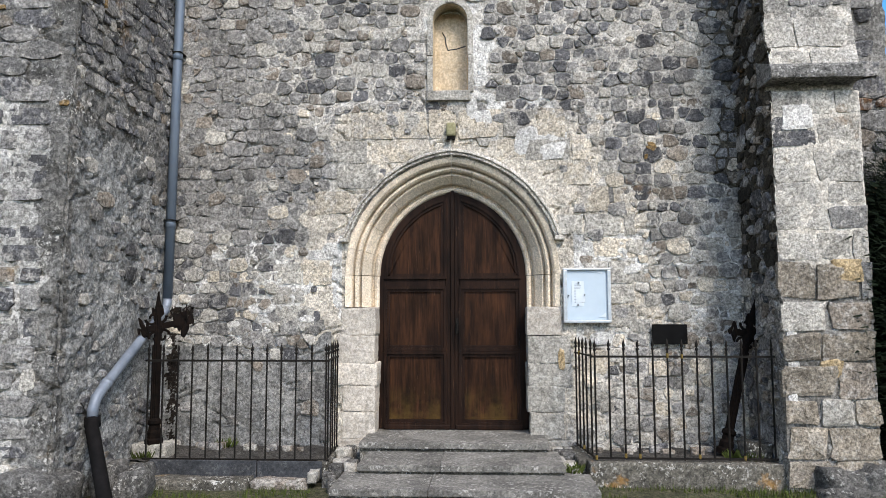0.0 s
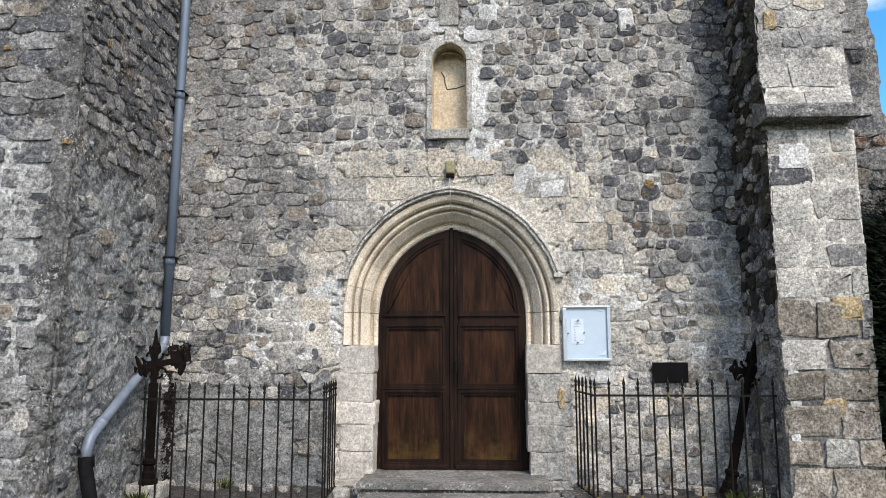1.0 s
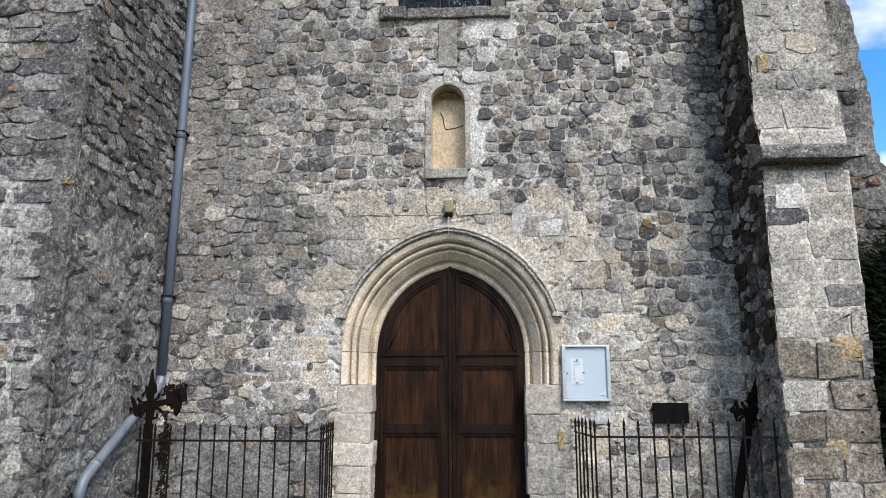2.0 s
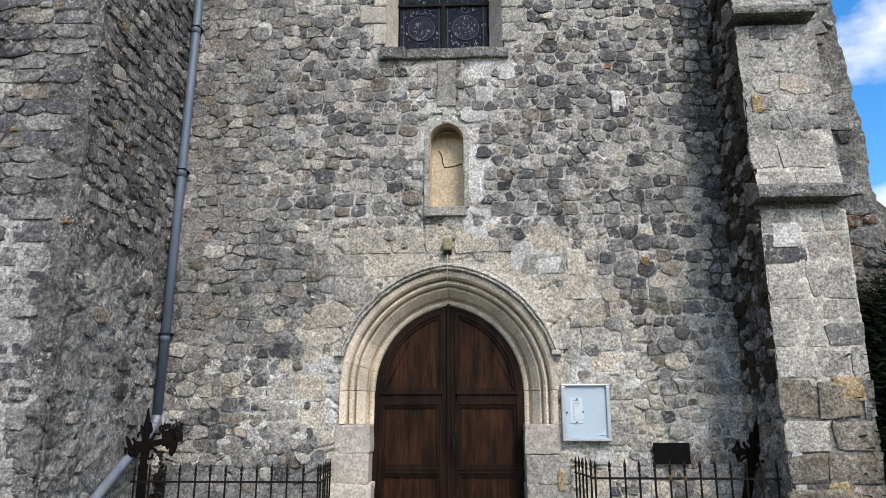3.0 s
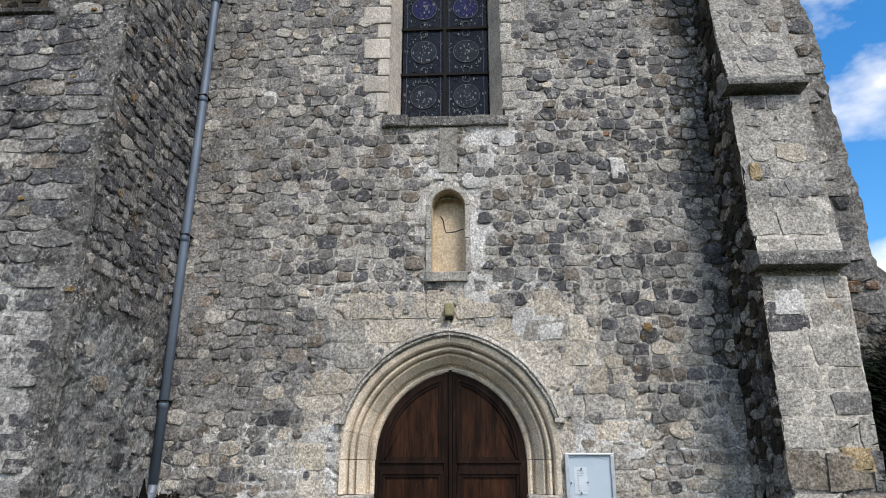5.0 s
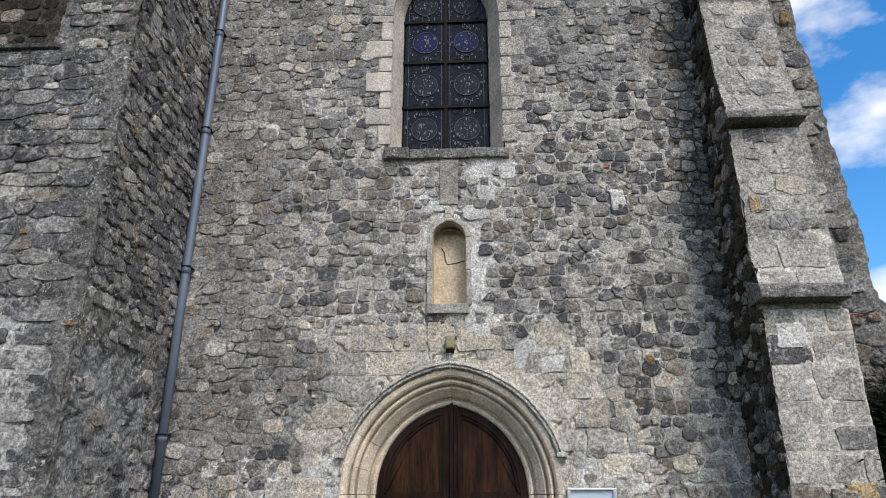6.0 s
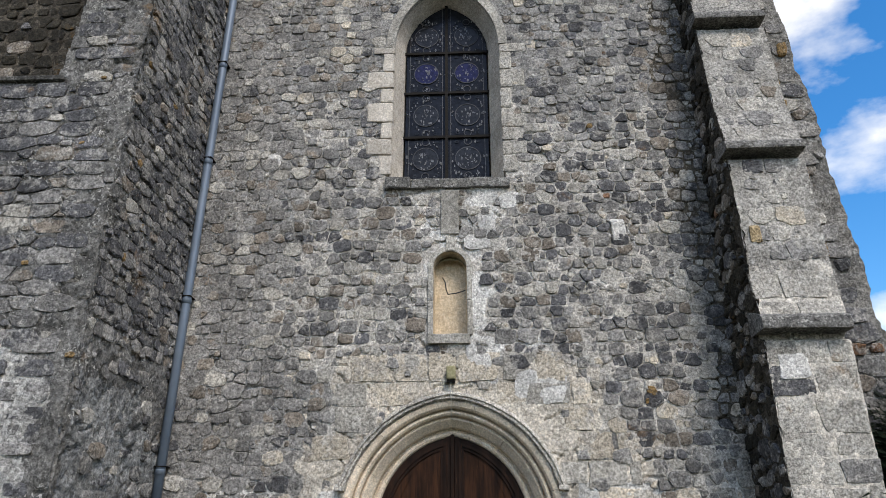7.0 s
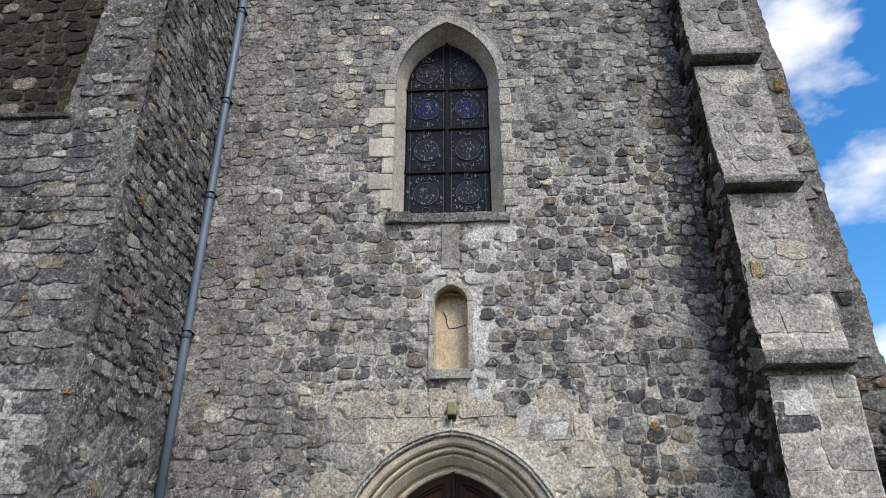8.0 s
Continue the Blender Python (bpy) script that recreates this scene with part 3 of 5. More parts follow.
# ---- right buttress in three set-back stages, and the tower's side buttress behind it ----
STAGES = [(-0.2, 6.17), (3.49, 6.20), (3.52, 6.30), (3.58, 6.30), (3.60, 6.15), (4.05, 6.25), (5.38, 6.31), (5.41, 6.41), (5.46, 6.41), (5.50, 6.26), (6.05, 6.44), (7.20, 6.56), (7.23, 6.65), (7.28, 6.65), (7.34, 6.52), (7.8, 6.62), (10.6, 6.74)]


def stage(v):
    for (a, p), (b, q) in zip(STAGES, STAGES[1:]):
        if v <= b:
            return p + (q - p) * (v - a) / (b - a)
    return STAGES[-1][1]


RIGHT_EDGE = 3.27
right_front = lambda u, v, k: (u, stage(v) - k, v)
right_side = lambda u, v, k: (X_RIGHT - k, u, v)
flank = lambda u, v, k: (u, WALL + 0.02 - k, v)


def flank_edge(v):
    a = 4.00 - 0.02 * (v - 3.8) if v < 4.7 else 3.98 - 0.088 * (v - 4.7)
    return (a if v > 3.8 else 4.02 + min(0.35, (3.8 - v) * 0.9)) + 0.05 * n3(v, 1, 2, 3.4) + 0.025 * n3(v, 7, 2, 11)


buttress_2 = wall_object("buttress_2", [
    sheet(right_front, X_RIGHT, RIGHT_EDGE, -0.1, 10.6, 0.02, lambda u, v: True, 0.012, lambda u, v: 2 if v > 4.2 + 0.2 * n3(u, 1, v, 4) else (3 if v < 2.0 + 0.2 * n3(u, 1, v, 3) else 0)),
    # side turned from the sun: dark mortar for grime plus painted shade
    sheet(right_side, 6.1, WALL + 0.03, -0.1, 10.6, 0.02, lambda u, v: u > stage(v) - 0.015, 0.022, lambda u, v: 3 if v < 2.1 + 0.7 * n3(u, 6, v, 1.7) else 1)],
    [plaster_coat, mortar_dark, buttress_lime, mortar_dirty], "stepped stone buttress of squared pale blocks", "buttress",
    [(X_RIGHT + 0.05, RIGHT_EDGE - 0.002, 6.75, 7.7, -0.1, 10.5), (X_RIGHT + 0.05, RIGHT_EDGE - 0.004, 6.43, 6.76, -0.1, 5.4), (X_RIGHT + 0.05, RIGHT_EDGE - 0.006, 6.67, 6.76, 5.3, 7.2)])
buttress_3 = wall_object("buttress_3", [sheet(lambda p, v, k: flank(RIGHT_EDGE - 0.2 + p * (flank_edge(v) - RIGHT_EDGE + 0.2), v, k), 0, 1, -0.1, 10.6, 0.025, lambda u, v: True, 0.016)], [mortar_dirty], "grey tower side buttress with a ragged battered edge", "buttress", [(3.28, 3.62, 7.05, 7.7, -0.1, 10.5)])


def drip_slab(x0, x1, y, z, tall, seed):
    """A squared slab with a sloping top and a sharp, chipped lower edge; the underside is flat."""
    bm = bmesh.new()
    n = 26
    rows = []
    for k in range(n + 1):
        x = x0 + (x1 - x0) * k / n
        row = []
        for dy, dz, wear in ((0.32, 0.0, 0), (0.05, 0.0, 0.3), (0.004, 0.006, 0.9), (0.0, 0.03, 0.7), (0.006, tall * 0.5, 0.8), (0.014, tall - 0.03, 0.9), (0.045, tall, 0.9), (0.32, tall + 0.10, 0.2)):
            j = wear * (0.016 * n3(x, seed, dz, 6) + 0.012 * n3(x, seed, dz + dy, 21))
            row.append(bm.verts.new((x, y + dy + j, z + dz + 0.6 * j)))
        rows.append(row)
    for p, q in zip(rows, rows[1:]):
        for k in range(8):
            bm.faces.new((p[k], q[k], q[(k + 1) % 8], p[(k + 1) % 8]))
    bm.faces.new(rows[0])
    bm.faces.new(rows[-1][::-1])
    bmesh.ops.recalc_face_normals(bm, faces=bm.faces[:])
    return bm


for z, y, tall in ((3.565, 6.065, 0.14), (5.445, 6.185, 0.11), (7.265, 6.43, 0.12)):
    part("set_off", drip_slab(X_RIGHT - 0.035, RIGHT_EDGE - 0.015, y, z, tall, z), slab_stone, buttress_2, "overhanging weathered drip slab")

# the plain body of the tower behind the front wall
wall_3 = wall_object("wall_3", [], [mortar_dirty], "plain grey stone body of the tower", "wall", [(-3.9, 3.55, 7.81, 13.2, -0.1, 10.58)])

# ---- doorway ----
doorway = thing("doorway", (DOOR_X, WALL, SILL_Z), "pointed arch doorway of cream moulded limestone", "doorway", kind="structure")
PROFILE = [(0.0, 7.34), (0.0, 7.262), (0.010, 7.236), (0.030, 7.222), (0.052, 7.234), (0.062, 7.268), (0.078, 7.268), (0.086, 7.185), (0.098, 7.168), (0.150, 7.098), (0.162, 7.092), (0.166, 7.140), (0.182, 7.138),
           (0.188, 7.066), (0.206, 7.046), (0.226, 7.052), (0.232, 7.098), (0.244, 7.095), (0.250, 7.022), (0.268, 6.998), (0.312, 6.982), (0.326, 7.05)]


def sweep(stations):
    """stations: functions of the offset that give (x, z)."""
    bm = bmesh.new()
    rows = [[bm.verts.new((*s(o)[:1], y, s(o)[1])) for o, y in PROFILE] for s in stations]
    for a, b in zip(rows, rows[1:]):
        for k in range(len(PROFILE) - 1):
            bm.faces.new((a[k], b[k], b[k + 1], a[k + 1]))
    for r in (rows[0], rows[-1]):
        bm.faces.new(r if r is rows[0] else r[::-1])
    bmesh.ops.recalc_face_normals(bm, faces=bm.faces[:])
    return bm


def arch_station(a, side):
    # a: 0 at the spring, 1 at the point
    def at(o):
        r = DOOR_HALF + o + DOOR_C
        top = math.pi - math.acos(-DOOR_C / r)
        x, z = DOOR_C - r * math.cos(top * a), SPRING + r * math.sin(top * a)
        return (DOOR_X + side * -x, z)
    return at


def jamb_station(z, side):
    return lambda o: (DOOR_X + side * (DOOR_HALF + o), z)


for side in (-1, 1):
    cuts = [0.0, 0.16, 0.34, 0.55, 0.78, 1.0] if side < 0 else [0.0, 0.2, 0.42, 0.62, 0.86, 1.0]
    for a, b in zip(cuts, cuts[1:]):
        part("voussoir", sweep([arch_station(a + 0.0012 + (b - a - 0.0024) * k / 5, side) for k in range(6)]), limestone, doorway)
    part("jamb_stone", sweep([jamb_station(z, side) for z in (1.63, 1.80, 1.946)]), limestone, doorway)
    # plain, broken jamb blocks
    z = SILL_Z - 0.30
    for k, h in enumerate((0.25, 0.26, 0.25, 0.22, 0.27, 0.275)):
        w = rng.uniform(0.33, 0.46)
        a, b = DOOR_X + side * (DOOR_HALF + rng.uniform(-0.015, 0.02)), DOOR_X + side * (DOOR_HALF + w)
        part("jamb_stone", rough_block(min(a, b), max(a, b), 6.99 + rng.uniform(-0.005, 0.006), 7.36, z - 0.002, z + h + 0.002, 0.015, 12, k + side * 3), quoin_stone if side < 0 or k > 4 else limestone_grey, doorway)
        z += h
    # hood mould with a turned stop
    hood = bmesh.new()
    rows = []
    for k in range(73):
        a = 0.20 + 0.80 * k / 72
        rows.append([])
        for o, y in ((0.320, 7.05), (0.326, 6.985), (0.336, 6.950), (0.350, 6.948), (0.357, 6.972), (0.364, 6.974), (0.372, 6.950), (0.384, 6.954), (0.402, 6.978), (0.418, 7.02)):
            x, z = arch_station(a, side)(o)
            j = (0.012 * n3(x, y, z, 9) + 0.007 * n3(x, y, z, 31)) * (1.4 if side < 0 else 0.7)
            rows[-1].append(hood.verts.new((x + j, y + j, z + 0.5 * j)))
    for a, b in zip(rows, rows[1:]):
        for k in range(9):
            hood.faces.new((a[k], b[k], b[k + 1], a[k + 1]))
    hood.faces.new(rows[0])
    hood.faces.new(rows[-1][::-1])
    bmesh.ops.recalc_face_normals(hood, faces=hood.faces[:])
    part("hood_mould", hood, hood_stone, doorway, "eroded grey hood mould", smooth=False)
    x, z = arch_station(0.20, side)(0.375)
    part("hood_stop", rough_block(x - 0.055, x + 0.045, 6.935, 7.02, z - 0.035, z + 0.012, 0.012, 4, side), hood_stone, doorway)


def leaf_outline(x0, x1, z0, z1, inset):
    """Outline of the part of the door between these bounds, held inside the arch."""
    half = DOOR_HALF + 0.03 - inset
    r = half + DOOR_C
    pts = [(x0, z0), (x1, z0)]
    n = 18
    for k in range(n + 1):
        x = x1 + (x0 - x1) * k / n
        d = abs(x - DOOR_X) + DOOR_C
        z = SPRING + math.sqrt(max(0.0, r * r - d * d)) if d < r else SPRING
        pts.append((x, min(z1, z)))
    return pts


def ring_plate(outer, inner, y0, y1):
    bm = bmesh.new()
    n = len(outer)
    loops = [[bm.verts.new((x, y, z)) for x, z in o] for o, y in ((outer, y1), (outer, y0), (inner, y0), (inner, y1))]
    for a, b in zip(loops, loops[1:]):
        for k in range(n):
            bm.faces.new((a[k], a[(k + 1) % n], b[(k + 1) % n], b[k]))
    bmesh.ops.recalc_face_normals(bm, faces=bm.faces[:])
    return bm


door = thing("church_door", (DOOR_X, 7.24, SILL_Z), "brown weathered oak double door with three panels a leaf", "door", kind="structure")
for side in (-1, 1):
    a, b = (DOOR_X - DOOR_HALF - 0.06, DOOR_X - 0.006) if side < 0 else (DOOR_X + 0.006, DOOR_X + DOOR_HALF + 0.06)
    leaf = part("door_leaf", plate(leaf_outline(a, b, SILL_Z + 0.008, 9, 0.0), 7.262, 7.30), wood_frame, door)
    outer = (DOOR_X - DOOR_HALF) if side < 0 else DOOR_X + DOOR_HALF
    mid = DOOR_X
    s0, s1 = sorted((outer - side * 0.072, mid + side * 0.090))
    for z0, z1 in ((0.475, 1.155), (1.215, 1.815), (1.945, 9)):
        for step, (ins, y0, y1) in enumerate(((0.0, 7.226, 7.264), (0.028, 7.240, 7.262))):
            o = leaf_outline(s0 + ins - 0.028, s1 - ins + 0.028, z0 + ins - 0.028, (z1 - ins + 0.028) if z1 < 5 else 9, 0.075 + ins)
            i = leaf_outline(s0 + ins, s1 - ins, z0 + ins, (z1 - ins) if z1 < 5 else 9, 0.103 + ins)
            part("moulding", ring_plate(o, i, y0, y1), wood_frame, leaf)
        o = leaf_outline(s0 + 0.028, s1 - 0.028, z0 + 0.028, z1 - 0.028 if z1 < 5 else 9, 0.131)
        bmp = plate(o, 7.2585, 7.264)
        part("panel", bmp, wood, leaf, "worn red-brown panel")
    # rails and stiles proud of the leaf
    for z0, z1 in ((SILL_Z + 0.012, 0.437), (1.165, 1.207), (1.835, 1.925)):
        x0, x1 = sorted((outer + side * -0.01, mid + side * 0.075))
        part("rail", box(x0, x1, 7.246, 7.263, z0, z1, 0.005), wood_frame, leaf)
    x0, x1 = sorted((mid + side * 0.022, mid + side * 0.066))
    part("stile", plate(leaf_outline(x0, x1, SILL_Z + 0.01, 9, 0.02), 7.242, 7.263), wood_frame, leaf)
    x0, x1 = sorted((outer + side * -0.052, outer + side * 0.02))
    part("stile", plate(leaf_outline(x0, x1, SILL_Z + 0.01, SPRING, 0.0), 7.247, 7.263), wood_frame, leaf)
part("cover_strip", plate(leaf_outline(DOOR_X - 0.018, DOOR_X + 0.018, SILL_Z + 0.01, 9, 0.01), 7.226, 7.262), wood_frame, door)
part("weather_board", join(box(DOOR_X - 0.70, DOOR_X - 0.03, 7.222, 7.25, SILL_Z + 0.006, 0.452, 0.008), box(DOOR_X + 0.03, DOOR_X + 0.70, 7.222, 7.25, SILL_Z + 0.006, 0.452, 0.008)), wood_frame, door)
part("lock_plate", join(box(DOOR_X + 0.028, DOOR_X + 0.062, 7.234, 7.244, 1.36, 1.52, 0.003), tube([(DOOR_X + 0.045, 7.236, 1.46), (DOOR_X + 0.045, 7.20, 1.46), (DOOR_X + 0.045, 7.195, 1.40)], 0.008, 8)), iron, door, "black iron latch handle")

# ---- steps ----
for k, (x0, x1, y0, y1, z0, z1, cutx) in enumerate(((-1.13, 0.585, 6.50, 7.36, 0.17, 0.402, None), (-1.045, 0.665, 5.94, 6.56, 0.12, 0.326, -0.36), (-1.17, 0.865, 5.44, 6.02, -0.05, 0.252, -0.42))):
    step = thing("stone_step", ((x0 + x1) / 2, y0, z0), "worn grey stone doorstep with chipped edge", "step", "steps to the door")
    spans = [(x0, x1)] if cutx is None else [(x0, cutx - 0.001), (cutx + 0.001, x1)]
    for a, b in spans:
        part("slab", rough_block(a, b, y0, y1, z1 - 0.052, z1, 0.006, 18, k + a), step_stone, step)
        # darker stone than the tread, standing in for shade under the nosing
        part("riser", rough_block(a + 0.006, b - 0.006, y0 + 0.028, y1 - 0.01, z0, z1 - 0.056, 0.006, 12, k + a + 1), kerb_stone, step, "riser with its shade painted as darker stone")

# ---- window ----
window_1 = thing("window_1", (WIN_X, WALL, WIN_LOW), "pointed church window with dark leaded glass", "window", kind="structure")
outer = arch(WIN_HALF + 0.015, WIN_C, WIN_X, WIN_SPRING, 12)
inner = arch(0.525, 0.28, WIN_X - 0.015, 7.57, 12)
GLASS = 7.30
full = [(outer[0][0], WIN_LOW - 0.03)] + outer + [(outer[-1][0], WIN_LOW - 0.03)]
fin = [(inner[0][0], WIN_LOW + 0.16)] + inner + [(inner[-1][0], WIN_LOW + 0.16)]
bm = bmesh.new()
ra = [bm.verts.new((x, WALL - 0.012, z)) for x, z in full]
rb = [bm.verts.new((x * 0.98 + WIN_X * 0.02, WALL + 0.03, z)) for x, z in full]
rc = [bm.verts.new((x, GLASS, z)) for x, z in fin]
rd = [bm.verts.new((x, GLASS + 0.25, z)) for x, z in fin]
for p, q in ((ra, rb), (rb, rc), (rc, rd)):
    for k in range(len(p) - 1):
        bm.faces.new((p[k], q[k], q[k + 1], p[k + 1]))
bm.faces.new((rb[0], rb[-1], rc[-1], rc[0]))
part("reveal", bm, quoin_stone, window_1, "pale splayed stone reveal")
# surround stones, long and short
around = arch(WIN_HALF, WIN_C, WIN_X, WIN_SPRING, 12)
wide = arch(WIN_HALF + 0.11, WIN_C, WIN_X, WIN_SPRING, 12)
for k in range(0, 24, 4):
    a, b = around[k:k + 5], wide[k:k + 5]
    part("arch_stone", plate(a + b[::-1], WALL - 0.014, WALL + 0.05), limestone_grey, window_1)
for side in (-1, 1):
    z = WIN_LOW + 0.06
    k = 0
    while z < WIN_SPRING - 0.02:
        h = min(rng.uniform(0.17, 0.30), WIN_SPRING - z)
        w = (0.28 if k % 2 else 0.14) + rng.uniform(-0.03, 0.05)
        a, b = sorted((WIN_X + side * (WIN_HALF + 0.001), WIN_X + side * (WIN_HALF + w)))
        part("quoin", rough_block(a, b, WALL - (0.022 if side < 0 else 0.012), WALL + 0.06, z + 0.005, z + h - 0.005, 0.014, 5, k + side), quoin_stone if side < 0 else STONE_OB[3], window_1)
        z += h
        k += 1
sill = part("window_sill", rough_block(WIN_X - 0.70, WIN_X - 0.405, 6.94, 7.32, 5.485, 5.625, 0.014, 7, 4), slab_stone, window_1, "weathered projecting stone sill")
part("window_sill", rough_block(WIN_X - 0.395, WIN_X + 0.71, 6.95, 7.32, 5.485, 5.605, 0.016, 14, 6), slab_stone, window_1)
# eight leaded panels behind black bars
gx0, gx1, gz0 = WIN_X - 0.53, WIN_X + 0.50, WIN_LOW + 0.14
rows_z = [gz0, 6.345, 6.978, 7.58, 8.38]


def glass_half(z):
    if z < 7.57:
        return 0.535
    r = 0.535 + 0.28
    return max(0.0, math.sqrt(max(0.0, r * r - (z - 7.57) ** 2)) - 0.28)


def annulus(cx, cz, r0, r1, y, n=22, flat=1.0):
    bm = bmesh.new()
    loops = [[bm.verts.new((cx + r * math.cos(2 * math.pi * k / n), yy, cz + flat * r * math.sin(2 * math.pi * k / n))) for k in range(n)] for r, yy in ((r1, y + 0.006), (r1, y), (r0, y), (r0, y + 0.006))]
    for a, b in zip(loops, loops[1:]):
        for k in range(n):
            bm.faces.new((a[k], a[(k + 1) % n], b[(k + 1) % n], b[k]))
    return bm


for col in (0, 1):
    cx = WIN_X - 0.015 + (-0.255 if col == 0 else 0.255)
    for row in range(4):
        z0, z1 = rows_z[row] + 0.012, rows_z[row + 1] - 0.012
        n = 10
        xa, xb = (cx - 0.25, cx + 0.243) if col == 0 else (cx - 0.243, cx + 0.25)
        mid = WIN_X - 0.015
        pts = [(xa, z0), (xb, z0)]
        for k in range(n + 1):
            x = xb + (xa - xb) * k / n
            z = z1
            while z > z0 and abs(x - mid) > glass_half(z):
                z -= 0.01
            pts.append((x, z))
        panel = part("pane", plate(pts, GLASS + 0.02, GLASS + 0.028), glass_dark, window_1, "dark stained glass panel")
        cz = (z0 + min(z1, 8.10)) / 2
        r = 0.15
        part("medallion", annulus(cx, cz, 0.0005, r, GLASS + 0.014, 24), glass_blue if row == 2 else glass_grey, panel, "blue glass roundel" if row == 2 else "")
        part("came", annulus(cx, cz, r - 0.002, r + 0.006, GLASS + 0.008, 28), lead, panel)
        for s in (-1, 1):
            x = cx + s * 0.205
            top = z1 - 0.01
            while abs(x - mid) > glass_half(top):
                top -= 0.01
            part("came", box(x - 0.004, x + 0.004, GLASS + 0.009, GLASS + 0.022, z0, top), lead, panel)
            for zz in (z0 + 0.05, min(z1, 8.12) - 0.05):
                part("came", annulus(cx + s * rng.uniform(0.11, 0.14), zz, 0.012, 0.030, GLASS + 0.010, 6, rng.uniform(0.5, 1.3)), glass_grey, panel)
        for zz in (z0 + 0.05, min(z1, 8.12) - 0.05):
            part("came", annulus(cx, zz, 0.040, 0.048, GLASS + 0.008, 14), lead, panel)
        # broken inner drawing of the roundel
        drawn = []
        for k in range(58):
            a = rng.uniform(0, 6.28)
            d = rng.uniform(0.01, 0.14) if k < 26 else rng.uniform(0.175, 0.235)
            dx, dz = d * math.cos(a), d * math.sin(a) * (1.0 if k < 26 else 1.15)
            if abs(cx + dx - mid) > glass_half(cz + dz) - 0.02:
                continue
            drawn.append(annulus(cx + dx, cz + dz, 0.003, 0.003 + rng.uniform(0.003, 0.009), GLASS + 0.009, rng.choice((3, 4, 5)), rng.uniform(0.3, 2.6)))
        part("glass_drawing", join(*drawn), pale_line, panel)
bars = [box(WIN_X - 0.015 - 0.018, WIN_X - 0.015 + 0.018, GLASS - 0.012, GLASS + 0.012, gz0, 8.34)]
for b in bars:
    part("mullion", b, iron, window_1)
for z in rows_z[1:4]:
    h = glass_half(z)
    part("saddle_bar", box(WIN_X - 0.015 - h, WIN_X - 0.015 + h, GLASS - 0.010, GLASS + 0.010, z - 0.016, z + 0.016), iron, window_1)

# ---- niche ----
niche = thing("niche", (NICHE_X, WALL, NICHE_LOW), "empty round-headed niche with cream plaster", "niche", kind="structure")
half = arch(NICHE_HALF, 0.0, NICHE_X, NICHE_SPRING, 8)
line = [(half[0][0], NICHE_LOW)] + half + [(half[-1][0], NICHE_LOW)]
bm = bmesh.new()
ra = [bm.verts.new((x, WALL - 0.015, z)) for x, z in line]
rb = [bm.verts.new((NICHE_X + (x - NICHE_X) * 0.93, WALL + 0.17, NICHE_LOW + 0.01 + (z - NICHE_LOW) * 0.97)) for x, z in line]
for k in range(len(ra) - 1):
    bm.faces.new((ra[k], rb[k], rb[k + 1], ra[k + 1]))
bm.faces.new((ra[-1], rb[-1], rb[0], ra[0]))
bm.faces.new(rb)
part("recess", bm, niche_coat, niche)
# half dome in the head
bm = bmesh.new()
rows = []
for j in range(6):
    b = j / 5 * math.pi / 2
    rows.append([bm.verts.new((NICHE_X - 0.168 * math.cos(a) * 1.0, WALL + 0.162 - 0.0 * j - 0.10 * (1 - math.cos(b)), NICHE_SPRING + 0.005 + 0.165 * math.sin(a) * 1.0 * math.cos(b * 0.6) + 0.0 * j)) for a in [math.pi * k / 12 for k in range(13)]])
for p, q in zip(rows, rows[1:]):
    for k in range(12):
        bm.faces.new((p[k], p[k + 1], q[k + 1], q[k]))
part("half_dome", bm, rock("mossy dome", (0.20, 0.17, 0.09), (0.38, 0.33, 0.21), lichen=0.1, relief=0.005), niche, "stained half-dome head", smooth=True)
rim_o = arch(NICHE_HALF + 0.055, 0.0, NICHE_X, NICHE_SPRING, 8)
rim_i = arch(NICHE_HALF - 0.002, 0.0, NICHE_X, NICHE_SPRING, 8)
for k in (0, 4, 8, 12):
    part("rim_stone", plate(rim_i[k:k + 5] + rim_o[k:k + 5][::-1], WALL - 0.022, WALL + 0.04), limestone_grey, niche)
for side in (-1, 1):
    for z0, z1 in ((NICHE_LOW, 4.17), (4.178, NICHE_SPRING - 0.004)):
        a, b = sorted((NICHE_X + side * (NICHE_HALF - 0.002), NICHE_X + side * (NICHE_HALF + 0.055)))
        part("rim_stone", rough_block(a, b, WALL - 0.024, WALL + 0.06, z0, z1, 0.006, 3, z0), limestone_grey, niche)
part("niche_sill", rough_block(NICHE_X - 0.23, NICHE_X + 0.21, WALL - 0.045, WALL + 0.14, NICHE_LOW - 0.10, NICHE_LOW + 0.006, 0.012, 4, 2), limestone_grey, niche)
crack = [(NICHE_X - 0.09, 4.49), (NICHE_X - 0.06, 4.44), (NICHE_X - 0.05, 4.36), (NICHE_X - 0.03, 4.30), (NICHE_X + 0.06, 4.31), (NICHE_X + 0.16, 4.34)]
part("crack", tube([(x, WALL + 0.168, z) for x, z in crack], 0.006, 5), slate, niche, "dark crack across the plaster")
part("keystone", rough_block(NICHE_X - 0.045, NICHE_X + 0.06, WALL - 0.03, WALL + 0.05, 4.735, 4.90, 0.012, 3, 9), STONE_OB[3], niche)
# smooth slab strip between niche and window sill
part("apron_slab", rough_block(NICHE_X - 0.10, NICHE_X + 0.10, WALL - 0.028, WALL + 0.05, 4.93, 5.46, 0.010, 4, 5), limestone_grey, niche)

